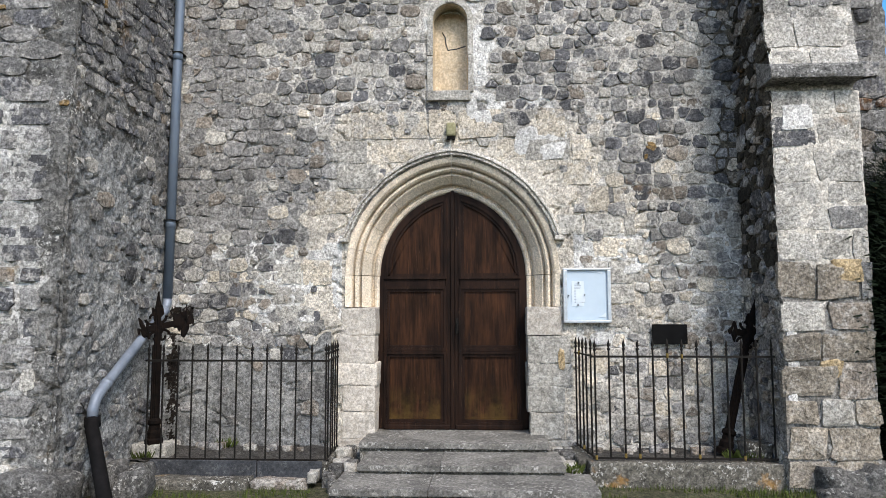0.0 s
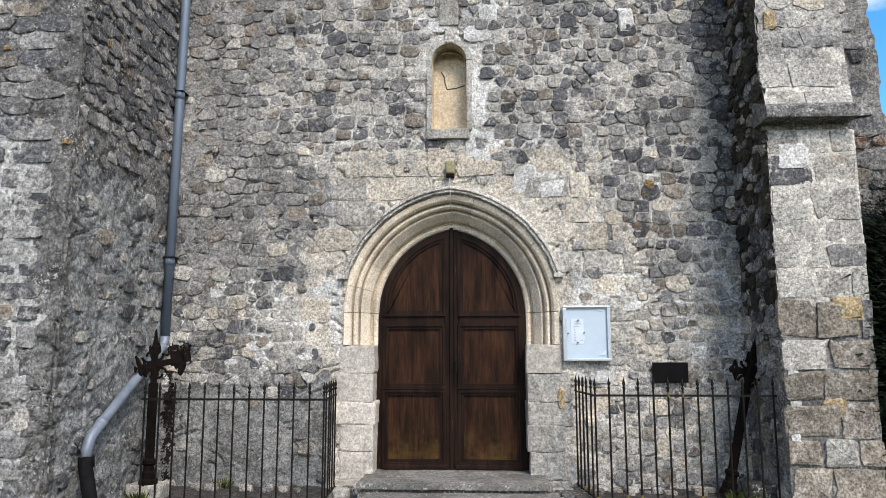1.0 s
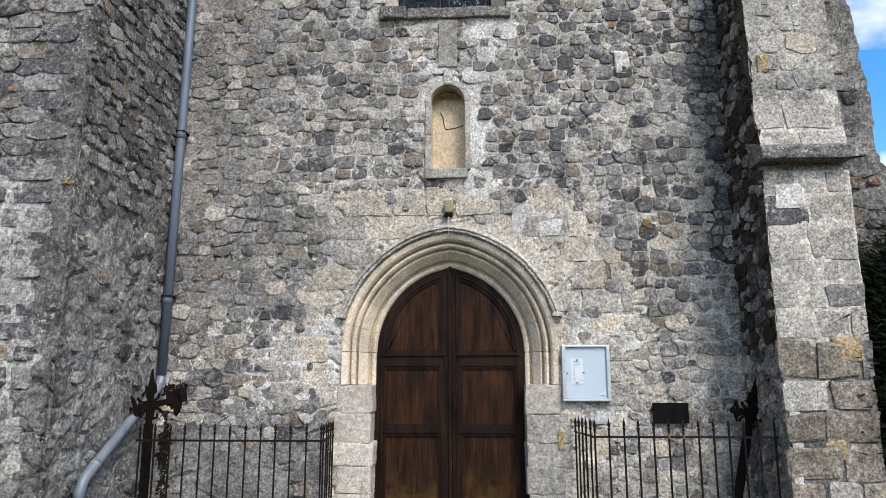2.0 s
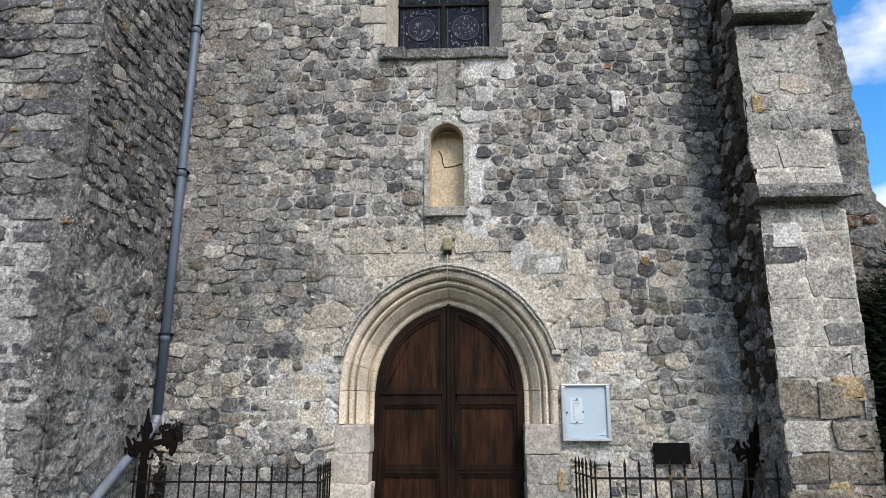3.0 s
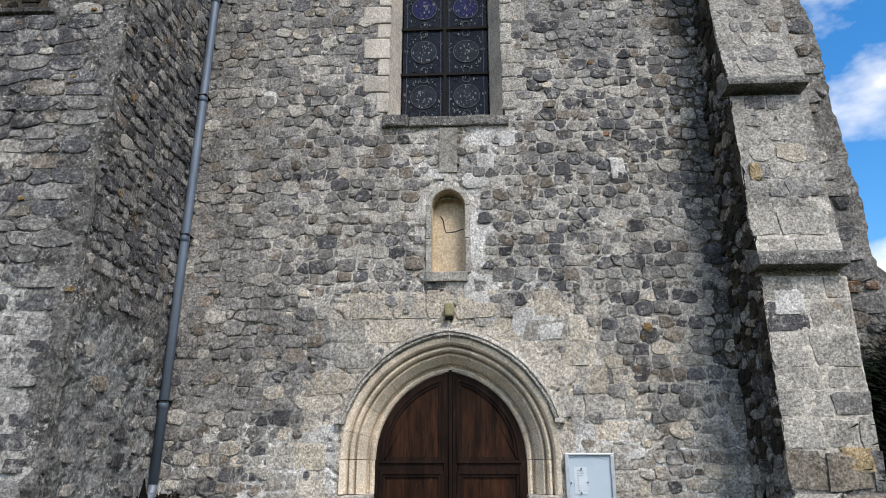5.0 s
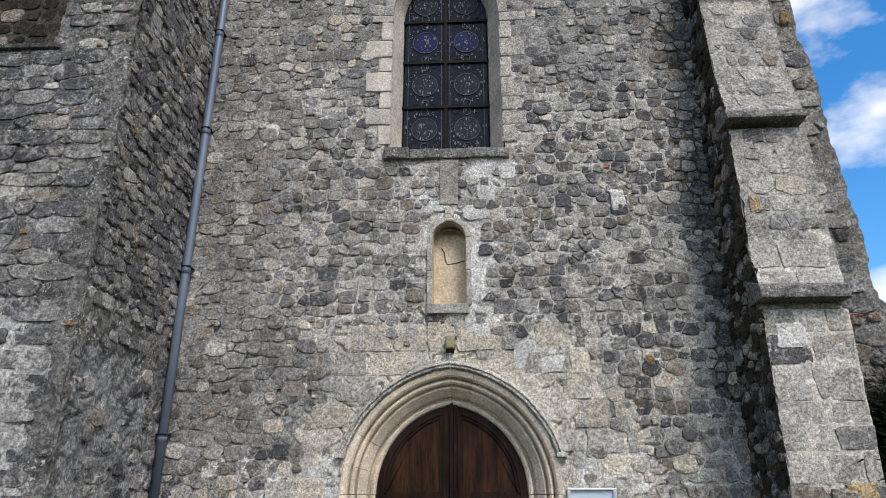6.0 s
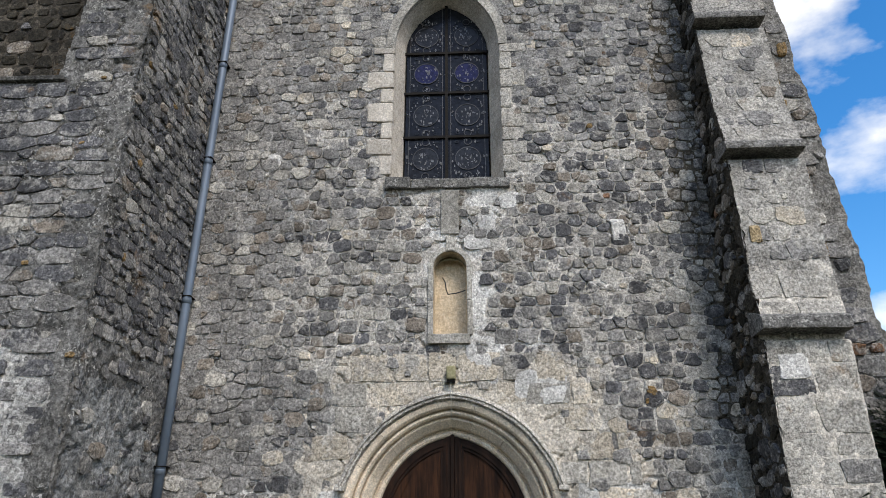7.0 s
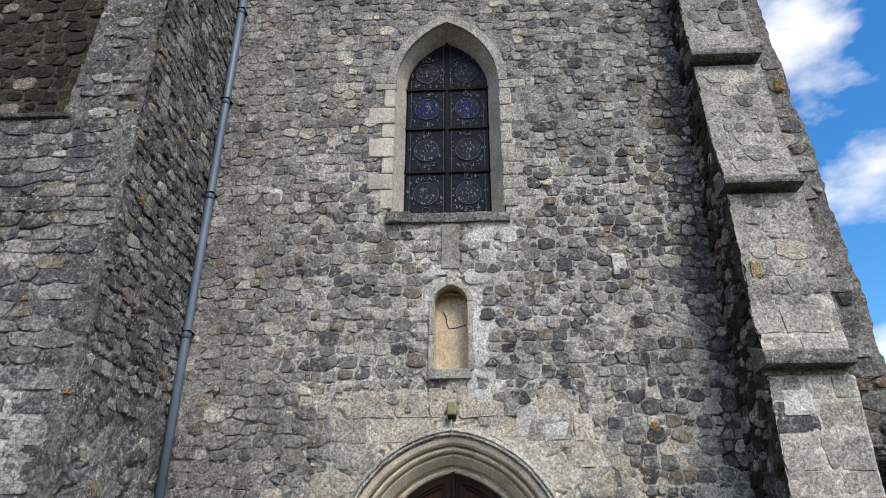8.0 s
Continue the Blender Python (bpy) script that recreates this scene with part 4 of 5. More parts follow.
# small block above the arch, with its cable
block = thing("wall_bracket", (-0.303, WALL, 3.31), "small mossy yellow-grey block fixed above the arch", "bracket")
part("body", box(-0.350, -0.258, 6.905, 7.02, 3.325, 3.462, 0.018), moss_block, block, smooth=True)
part("cap", box(-0.346, -0.262, 6.925, 7.01, 3.300, 3.326, 0.006), iron, block)
part("cable", tube([(-0.304, 6.95, 3.31), (-0.307, 6.93, 3.22), (-0.302, 6.93, 3.12), (-0.305, 6.97, 3.05), (-0.303, 7.06, 2.96)], 0.004, 6), cable_mat, block, "thin pale cable")

# ---- notice board and plaque ----
bx0, bx1, bz0, bz1 = 0.782, 1.238, 1.470, 2.000
board = thing("notice_board", ((bx0 + bx1) / 2, WALL, bz0), "aluminium notice board with pinned paper", "notice board")
part("backing", box(bx0 + 0.01, bx1 - 0.01, 6.955, 7.02, bz0 + 0.01, bz1 - 0.01), board_white, board)
for a in ((bx0, bx1, bz0, bz0 + 0.026), (bx0, bx1, bz1 - 0.020, bz1), (bx0, bx0 + 0.036, bz0 + 0.026, bz1 - 0.02), (bx1 - 0.034, bx1, bz0 + 0.026, bz1 - 0.02)):
    part("frame_rail", box(a[0], a[1], 6.932, 7.018, a[2], a[3], 0.006), alu, board)
sheet_1 = part("paper", box(0.862, 0.982, 6.951, 6.953, 1.635, 1.875), paper_mat, board, "pinned paper notice")
for k in range(13):
    z = 1.845 - 0.015 * k
    part("text_bar", box(0.888, 0.888 + rng.uniform(0.04, 0.085), 6.9495, 6.9505, z, z + 0.004), ink, sheet_1)
part("paper", plate([(0.905, 1.66), (0.992, 1.672), (0.985, 1.80), (0.90, 1.79)], 6.9485, 6.9492), paper_mat, board, "second notice pinned askew")
for x, z in ((0.93, 1.86), (0.985, 1.74), (0.922, 1.645), (0.832, 1.735)):
    part("pin", tube([(x, 6.955, z), (x, 6.938, z)], 0.007, 8), pin_mat, board)
part("curled_corner", plate([(1.12, 1.53), (1.185, 1.525), (1.19, 1.575), (1.16, 1.55)], 6.946, 6.949), paper_mat, board)
part("tape", plate([(1.10, 1.965), (1.155, 1.945), (1.17, 1.955), (1.13, 1.972)], 6.949, 6.952), paper_mat, board)
part("lower_lip", box(bx0 + 0.045, bx1 - 0.06, 6.935, 6.955, bz0 + 0.027, bz0 + 0.036), board_white, board)
plaque = thing("plaque", (1.79, WALL, 1.27), "plain black metal plaque fixed to the wall", "plaque")
part("plate", box(1.622, 1.955, 6.952, 6.972, 1.268, 1.458, 0.004), plaque_mat, plaque)
for x in (1.645, 1.932):
    for z in (1.29, 1.436):
        part("bolt", tube([(x, 7.0, z), (x, 6.948, z)], 0.006, 8), iron, plaque)

# ---- drainpipe ----
pipe = thing("drainpipe", (-3.07, 6.88, 0.1), "blue-grey zinc drainpipe with a pale elbow and dark foot", "drainpipe")
px, py = -3.125, 6.90
top_x = lambda z: px + 0.010 * (z - 2)
part("downpipe", tube([(top_x(1.72), py, 1.72), (top_x(4), py, 4), (top_x(7), py, 7), (top_x(10.5), py, 10.5)], 0.047, 14), zinc, pipe, smooth=True)
for z in (2.42, 4.15, 5.82, 7.15, 8.6):
    part("pipe_socket", tube([(top_x(z), py, z), (top_x(z), py, z + 0.05), (top_x(z), py, z + 0.055)], 0.0505, 14), zinc, pipe, smooth=True)
    part("pipe_clip", join(box(top_x(z) - 0.052, top_x(z) + 0.052, py - 0.0505, py + 0.10, z + 0.075, z + 0.086, 0.003)), iron, pipe)
bend = [(px - 0.003, py, 1.73), (px - 0.003, py - 0.005, 1.66), (px - 0.003, py - 0.05, 1.60), (px, 6.30, 1.285), (px, 5.80, 0.985), (px, 5.66, 0.89), (px, 5.62, 0.80), (px, 5.62, 0.72)]
part("elbow", tube(bend, 0.043, 14), zinc_pale, pipe, "pale zinc offset pipe", smooth=True)
for p, q in (((px, 5.83, 1.003), (px, 5.79, 0.979)), ((px - 0.003, py - 0.04, 1.61), (px - 0.003, py - 0.07, 1.588))):
    part("pipe_socket", tube([p, q], 0.049, 14), zinc_pale, pipe, smooth=True)
part("foot", tube([(px, 5.62, 0.73), (px + 0.02, 5.585, 0.67), (px + 0.36, 5.17, 0.27), (px + 0.48, 5.02, 0.09)], 0.052, 12), cast_pipe, pipe, "dark cast-iron foot", smooth=True)
part("pipe_socket", tube([(px, 5.62, 0.75), (px, 5.63, 0.67)], 0.062, 12), cast_pipe, pipe, smooth=True)

# ---- beds, kerbs and railings ----
kerb = thing("kerb", (1.7, 6.3, 0.1), "lichened stone kerb round the railed bed", "kerb", "railed beds")
part("kerb_front", rough_block(0.895, 2.75, 6.215, 6.36, 0.05, 0.302, 0.012, 9, 1), kerb_stone, kerb, smooth=True)
part("kerb_side", rough_block(0.815, 0.955, 6.37, 6.99, 0.10, 0.300, 0.012, 6, 2), kerb_stone, kerb, smooth=True)
kerb_l = thing("kerb", (-2.1, 6.1, 0.1), "low stone kerb with dark slate edging slabs", "kerb", "railed beds")
part("kerb_front", rough_block(-2.93, -1.98, 5.96, 6.20, 0.02, 0.172, 0.025, 7, 3), kerb_stone, kerb_l, smooth=True)
part("kerb_front", rough_block(-1.97, -1.47, 6.02, 6.20, 0.02, 0.165, 0.035, 6, 4), STONE_OB[2], kerb_l, smooth=True)
part("edging_slab", box(-2.93, -1.975, 6.21, 6.245, 0.14, 0.292, 0.006), slate, kerb_l)
part("edging_slab", box(-1.965, -1.40, 6.21, 6.245, 0.14, 0.290, 0.006), slate, kerb_l)
part("end_stone", rough_block(-3.15, -2.955, 5.97, 6.25, 0.05, 0.275, 0.03, 5, 5), kerb_stone, kerb_l, smooth=True)
part("end_stone", rough_block(-1.485, -1.395, 6.02, 6.16, 0.14, 0.245, 0.02, 3, 6), limestone_grey, kerb_l, smooth=True)
part("kerb_side", rough_block(-1.47, -1.36, 6.25, 6.99, 0.10, 0.285, 0.02, 5, 7), kerb_stone, kerb_l, smooth=True)


def bed(name, x0, x1, y0, y1, z, label):
    vs, fs, ms = sheet(lambda u, v, k: (u, v, z + k), x0, x1, y0, y1, 0.03, lambda u, v: True, 0.018, None, 7)
    me = bpy.data.meshes.new(name)
    me.from_pydata(vs, [], fs)
    me.materials.append(gravel_mat)
    me.shade_smooth()
    tagged(new(name, me), label, "ground", kind="structure")


bed("bed_1", -3.2, -1.40, 6.24, 7.02, 0.275, "grey gravel bed behind the railing")
bed("bed_2", 0.95, 2.54, 6.35, 7.02, 0.285, "grey gravel bed behind the railing")

BAR = mesh_of(tube([(0, 0, 0), (0, 0, 0.93)], 0.0085, 6), "bar", iron)
FINIAL = mesh_of(join(lathe([(0.004, 0.925), (0.013, 0.932), (0.013, 0.945), (0.006, 0.952), (0.014, 0.968), (0.010, 0.990), (0.001, 1.03)], 8)), "finial", iron, True)


def railing(at, label, run, side_run, z0, count):
    """run: front from x0 to x1 at y; side_run: from (x, y) to (x, y)."""
    ob = thing("iron_railing", at, label, "railing", "churchyard railings")
    (x0, x1, y), ((sx0, sy0), (sx1, sy1)) = run, side_run
    spots = [(x0 + (x1 - x0) * k / 12, y) for k in range(13)] + [(sx0 + (sx1 - sx0) * k / count, sy0 + (sy1 - sy0) * k / count) for k in range(1, count + 1)]
    for x, yy in spots:
        b = part("bar", BAR, None, ob, at=(x + rng.uniform(-0.004, 0.004), yy, z0 + rng.uniform(-0.006, 0.004)))
        part("finial", FINIAL, None, b, at=b.location)
    for z in (z0 + 0.875, z0 + 0.012):
        part("rail", box(min(x0, x1) - 0.03, max(x0, x1) + 0.03, y - 0.006, y + 0.006, z - 0.009, z + 0.009), iron, ob)
        part("rail", tube([(sx0, sy0, z), (sx1, sy1 + 0.05, z)], 0.009, 6), iron, ob)
    return ob


railing((-2.2, 6.3, 0.28), "thin black iron railing with spear finials", (-3.0, -1.385, 6.29), ((-1.385, 6.29), (-1.42, 6.93)), 0.275, 5)
railing((1.75, 6.3, 0.29), "thin black iron railing with orange-rusted collars", (0.965, 2.47, 6.30), ((0.965, 6.30), (0.885, 6.93)), 0.315, 5)


# ---- two old iron crosses ----
def lobe(x, z, r, tall=1.0, thick=0.45):
    bm = bmesh.new()
    bmesh.ops.create_icosphere(bm, subdivisions=2, radius=r, matrix=Matrix.LocRotScale((x, 0, z), None, (1, thick, tall)))
    for v in bm.verts:
        v.co *= 1 + 0.10 * n3(*v.co, 23)
    return bm


def iron_cross(at, label, height, arms, z_arm, lean, turn, droop):
    """A cast churchyard cross: ribbed shaft, leafy arm ends, a pierced ring round the crossing, a moulded foot."""
    ob = thing("iron_cross", at, label, "cross", "old iron crosses")
    m = Matrix.Translation(at) @ pose(0, 0, 0, 0, lean, turn)

    def place(bm, tilt=0):
        if tilt:
            bmesh.ops.transform(bm, matrix=Matrix.Translation((0, 0, z_arm)) @ Matrix.Rotation(radians(tilt), 4, "Y") @ Matrix.Translation((0, 0, -z_arm)), verts=bm.verts[:])
        bmesh.ops.transform(bm, matrix=m, verts=bm.verts[:])
        return bm

    part("shaft", place(join(box(-0.026, 0.026, -0.020, 0.020, 0.16, height - 0.14, 0.006), box(-0.012, 0.012, -0.030, 0.030, 0.20, height - 0.20, 0.004), box(-0.040, 0.040, -0.012, 0.012, 0.22, z_arm - 0.16, 0.004))), rust_iron, ob)
    # pointed head
    bm = bmesh.new()
    bmesh.ops.create_cone(bm, cap_ends=True, segments=6, radius1=0.036, radius2=0.006, depth=0.18, matrix=Matrix.LocRotScale((0, 0, height - 0.08), None, (1, 0.5, 1)))
    part("head", place(join(bm, lobe(-0.032, height - 0.18, 0.024, 1.3), lobe(0.032, height - 0.18, 0.024, 1.3))), rust_iron, ob)
    for reach, big in ((-arms[0], 0.62), (arms[1], 1.05)):
        d = math.copysign(1, reach)
        beam = box(min(0, reach - d * 0.06), max(0, reach - d * 0.06), -0.018, 0.018, z_arm - 0.028, z_arm + 0.028, 0.005)
        leaf = [lobe(reach, z_arm, 0.042 * big, 0.8), lobe(reach - d * 0.055 * big, z_arm + 0.052 * big, 0.040 * big, 1.0), lobe(reach - d * 0.055 * big, z_arm - 0.052 * big, 0.040 * big, 1.0), lobe(reach - d * 0.10 * big, z_arm, 0.05 * big, 1.2)]
        part("arm", place(join(beam, *leaf), droop), rust_iron, ob)
    scrolls = [lobe(0, z_arm, 0.055, 1.0, 0.5)]
    for sx in (-1, 1):
        for sz in (-1, 1):
            pts = [(sx * (0.03 + 0.065 * math.cos(a) * (1 - k / 22)), 0, z_arm + sz * (0.09 - 0.065 * math.sin(a) * (1 - k / 22))) for k, a in enumerate([i * 0.42 for i in range(16)])]
            scrolls.append(tube(pts, 0.012, 6))
    part("scrollwork", place(join(*scrolls), droop), rust_iron, ob)
    part("foot", place(join(lathe([(0.085, 0.0), (0.085, 0.045), (0.066, 0.06), (0.066, 0.11), (0.052, 0.13), (0.050, 0.17), (0.066, 0.19), (0.062, 0.215), (0.036, 0.235)], 8))), rust_iron, ob)
    return ob


iron_cross((-3.005, 6.45, 0.385), "black rusted iron cross standing by the drainpipe", 1.38, (0.16, 0.30), 1.06, 0, 42, -12)
iron_cross((2.165, 6.66, 0.30), "black cast-iron cross leaning against the buttress", 1.42, (0.17, 0.15), 1.10, 14, 8, 0)
b1 = rough_block(-3.17, -2.86, 6.36, 6.60, 0.24, 0.395, 0.015, 4, 8)
solid("stone_block", b1, limestone_grey, "squared grey stone block on the gravel", "stone block", smooth=True)
b2 = rough_block(2.27, 2.50, 6.42, 6.66, 0.25, 0.43, 0.03, 4, 9)
solid("stone_block", b2, kerb_stone, "broken mossy stone block on the gravel", "stone block", smooth=True)
for k in range(26):
    side = k % 2
    x, y = (rng.uniform(-2.9, -1.5), rng.uniform(6.75, 6.96)) if side else (rng.uniform(1.0, 2.4), rng.uniform(6.7, 6.96))
    s = rng.uniform(0.02, 0.06)
    solid("fallen_stone", rough_block(x - s, x + s, y - s * 0.7, y + s * 0.7, 0.26, 0.28 + s * 0.9, s * 0.35, 2, k), STONE_OB[rng.choice((1, 2, 3))], "loose grey stone fallen at the wall foot", "stone", "loose stones in the beds", smooth=True)

# rough footing stones under the left buttress
for k, (x0, x1, y0, y1, z1) in enumerate(((-4.3, -3.55, 4.86, 5.4, 0.36), (-3.62, -3.02, 4.94, 5.4, 0.41), (-2.90, -2.66, 5.50, 5.86, 0.35), (-3.16, -2.95, 5.62, 5.95, 0.36))):
    solid("footing_stone", rough_block(x0, x1, y0, y1, -0.1, z1, 0.09, 8, k + 11), boulder_stone, "rough boulder at the foot of the buttress", "boulder", "footing boulders", smooth=True)
for k, (x0, x1, y0, y1, z1) in enumerate(((2.72, 3.10, 5.98, 6.3, 0.30), (3.05, 3.50, 5.95, 6.4, 0.33), (2.70, 3.35, 5.92, 6.2, 0.17))):
    solid("footing_stone", rough_block(x0, x1, y0, y1, -0.1, z1, 0.06, 7, k + 31), boulder_stone, "rough boulder at the foot of the buttress", "boulder", "footing boulders", smooth=True)

# ---- grass and moss ----
vs, fs = [], []
for k in range(9000):
    if k % 3 == 0:
        x, y = rng.uniform(-3.0, -1.4), rng.uniform(5.3, 5.98)
    elif k % 3 == 1:
        x, y = rng.uniform(0.88, 3.2), rng.uniform(5.6, 6.2)
    else:
        x, y = rng.uniform(-6, 6), rng.uniform(2.6, 5.3)
    if n3(x, y, 0, 2.6) < -0.15 or (-1.17 < x < 0.87 and y > 5.44):
        continue
    h, a, w = rng.uniform(0.02, 0.075), rng.uniform(0, 6.28), 0.004
    i = len(vs)
    dx, dy = math.cos(a) * w, math.sin(a) * w
    z = GROUND - 0.01
    vs += [(x - dx, y - dy, z), (x + dx, y + dy, z), (x + dy * 4 + rng.uniform(-0.02, 0.02), y - dx * 4, z + h)]
    fs.append((i, i + 1, i + 2))
me = bpy.data.meshes.new("grass")
me.from_pydata(vs, [], fs)
me.materials.append(grass_mat)
tagged(new("grass", me), "short green grass along the kerbs", "grass", kind="stuff")


def tuft(x, y, z, n, spread, label):
    vs, fs = [], []
    for k in range(n):
        a, r, h = rng.uniform(0, 6.28), rng.uniform(0, spread), rng.uniform(0.03, 0.09)
        bx, by = x + r * math.cos(a), y + r * math.sin(a) * 0.6
        i = len(vs)
        vs += [(bx - 0.006, by, z), (bx + 0.006, by, z), (bx + 0.03 * math.cos(a) + 0.008, by + 0.03 * math.sin(a), z + h * 0.7), (bx + 0.04 * math.cos(a), by + 0.04 * math.sin(a), z + h)]
        fs.append((i, i + 1, i + 2, i + 3))
    me = bpy.data.meshes.new("weed_tuft")
    me.from_pydata(vs, [], fs)
    me.materials.append(grass_mat)
    tagged(new("weed_tuft", me), label, "weed", "weeds", "stuff")


for x, y, z in ((2.2, 6.55, 0.29), (0.76, 6.35, 0.2), (0.72, 6.2, 0.2), (-3.05, 6.35, 0.27), (-2.5, 6.9, 0.28), (2.33, 6.45, 0.29)):
    tuft(x, y, z, 60, 0.09, "small green weed at the stone's foot")

# ---- yew beside the buttress ----
YX, YY = 4.54, 6.50
yew = thing("yew_tree", (YX, YY, GROUND), "dark evergreen yew beside the tower", "tree")
trunk = join(tube([(YX, YY, 0.0), (YX - 0.05, YY, 0.9), (YX + 0.05, YY + 0.05, 1.8), (YX, YY, 3.2)], 0.2, 10, [0.26, 0.20, 0.15, 0.05]),
             *[tube([(YX, YY, 0.5 + 0.35 * k), (YX + 0.4 * math.cos(2.1 * k), YY + 0.3 * math.sin(2.1 * k), 0.9 + 0.33 * k), (YX + 0.9 * math.cos(2.1 * k), YY + 0.5 * math.sin(2.1 * k), 1.1 + 0.3 * k)], 0.05, 7, [0.07, 0.045, 0.015]) for k in range(7)])
part("trunk", trunk, bark, yew, smooth=True)
vs, fs = [], []
for k in range(1300):
    a, b = rng.uniform(0, 6.28), rng.uniform(-0.9, 1.0)
    r = rng.uniform(0.55, 1.0) ** 0.5
    cx = YX + 1.35 * r * math.cos(a) * math.sqrt(1 - b * b * 0.8)
    cy = YY + 0.5 * r * math.sin(a) * math.sqrt(1 - b * b * 0.8)
    cz = 1.60 + 1.5 * b
    d = Vector((cx - YX, cy - YY, (cz - 1.2) * 0.5 + 0.3)).normalized()
    for j in range(46):
        q = Vector((cx, cy, cz)) + Vector((rng.gauss(0, 0.12), rng.gauss(0, 0.12), rng.gauss(0, 0.12)))
        t = (d + Vector((rng.uniform(-0.8, 0.8), rng.uniform(-0.8, 0.8), rng.uniform(-0.8, 0.6)))).normalized() * rng.uniform(0.05, 0.10)
        s = t.orthogonal().normalized() * 0.011
        i = len(vs)
        vs += [tuple(q - s), tuple(q + s), tuple(q + t)]
        fs.append((i, i + 1, i + 2))
me = bpy.data.meshes.new("crown")
me.from_pydata(vs, [], fs)
me.materials.append(needle)
part("crown", me, None, yew, "dense dark green needles")

# ---- stones of the walls ----
r1 = random.Random(21)


def wall_accept(u, v, w, h):
    if any(opening(u + a * w, v + b * h, 0.07) for a in (-1, 0, 1) for b in (-1, 0, 1)):
        return None
    if in_arch(u, v, DOOR_HALF + 0.44, DOOR_C, DOOR_X, SPRING, 1.6) or in_arch(u, v, WIN_HALF + 0.13, WIN_C, WIN_X, WIN_SPRING, 5.45):
        return None
    if stained(u, v) or v > 3 and limed(u, v) and r1.random() < 0.85:
        return None
    if cement(u, v) and r1.random() < 0.9:
        return None
    if coated(u, v) and r1.random() < (0.93 if abs(u - DOOR_X) < 1.3 else 0.55):
        return None
    return True


def wall_tones(u, v, w, h):
    k = 0.35 * n3(u, 2, v, 0.8)
    big = w > 0.065
    if v < 2.45 + 0.5 * n3(u, 4, v, 1.1) and u > 0.85:
        return [0.06, 0.30, 0.14, 0.40, 0.26, 0.0]
    if v < 2.3 + 0.4 * n3(u, 4, v, 1.1) and u < -1.2:
        return [0.20 + k, 0.36, 0.10, 0.32, 0.12, 0.004]
    if u > 0.7 + 0.8 * k and v > 3.2:
        return [0.62 + k, 0.36, 0.05, 0.10, 0.0, 0.0] if big else [0.10, 0.48, 0.10, 0.36, 0.04, 0.008]
    if u < -2.1 + k:
        return [0.05, 0.75, 0.12, 0.14, 0.0, 0.0]
    return [(0.26 if big else 0.10) + k, 0.50, 0.17, 0.18, 0.04, 0.0 if big else 0.006]


near_door = lambda u, v, w: 0.5 < v < 3.6 and w > 0.055 and -3.1 < u < 2.3
cells = rubble_cells(X_LEFT, X_RIGHT, 0.28, 10.5, ((0.058, 0.085, 20), (0.036, 0.056, 200), (0.018, 0.032, 460)), r1, 1.36, 1.34, 0.0055, 0.13)
lay_stones(wall_1, front, cells, near_door, wall_accept, wall_tones, (0.001, 0.019), (0.38, 0.66), r1, "grey and brown rubble stones in mortar")
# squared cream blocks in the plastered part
r2 = random.Random(5)
cells = blocks(-2.1, 1.5, 0.45, 3.6, 0.19, 0.31, 0.22, 0.46, r2, 0.004)


def ashlar_accept(u, v, w, h):
    if not coated(u, v) or any(opening(u + a * w, v + b * h, 0.06) for a in (-1, 0, 1) for b in (-1, 0, 1)) or in_arch(u, v, DOOR_HALF + 0.44, DOOR_C, DOOR_X, SPRING, 1.6):
        return None
    return [0, 0.04, 0.0, 0.5, 0.5, 0]


lay_stones(wall_1, front, cells, lambda u, v, w: True, ashlar_accept, None, (0.004, 0.014), (0.16, 0.24), r2, "cream blocks", "ashlar_block", 120)

r3 = random.Random(31)
left_tones = lambda u, v, w, h: [0.9 if v > 3.6 else 0.4, 0.5, 0.08, 0.04 if v > 3 else 0.1, 0.0, 0.0]
cells = [c for c in blocks(-5.2, X_LEFT - 0.14, 0.35, 3.3, 0.13, 0.235, 0.17, 0.42, r3, 0.019) if r3.random() < 0.93]
cells += rubble_cells(-5.2, X_LEFT - 0.01, 3.35, 10.4, ((0.060, 0.085, 45), (0.035, 0.055, 190), (0.02, 0.03, 200)), r3, 2.3, 1.3, 0.004, 0.14)
lay_stones(buttress_1, left_front, cells, lambda u, v, w: v < 5.5 and u > -4.9 and w > 0.06, lambda u, v, w, h: u + w < X_LEFT + 0.03 and (v < 5.8 or u - w > left_edge(v)), left_tones, (0.002, 0.022), (0.28, 0.5), r3, "grey rubble stones of the buttress", limit=220)
cells = rubble_cells(5.2, WALL - 0.02, 0.3, 10.4, ((0.05, 0.075, 30), (0.03, 0.045, 260), (0.018, 0.026, 300)), r3, 1.5, 1.3, 0.004, 0.12)
lay_stones(buttress_1, left_side, cells, lambda u, v, w: v < 3.5 and w > 0.06, lambda u, v, w, h: u - w > LB(v) - 0.03 and (v > 3.4 or r3.random() < 0.22), left_tones, (0.006, 0.032), (0.4, 0.7), r3, "grey rubble stones of the buttress side", limit=80)
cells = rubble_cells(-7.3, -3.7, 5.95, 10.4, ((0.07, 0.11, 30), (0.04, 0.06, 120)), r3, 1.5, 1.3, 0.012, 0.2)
# black tone on nearly every stone, for the shade of the recess
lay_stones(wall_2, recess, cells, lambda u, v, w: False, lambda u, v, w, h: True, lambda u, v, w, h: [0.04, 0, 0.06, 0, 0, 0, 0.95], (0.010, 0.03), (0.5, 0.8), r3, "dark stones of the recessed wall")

r4 = random.Random(47)


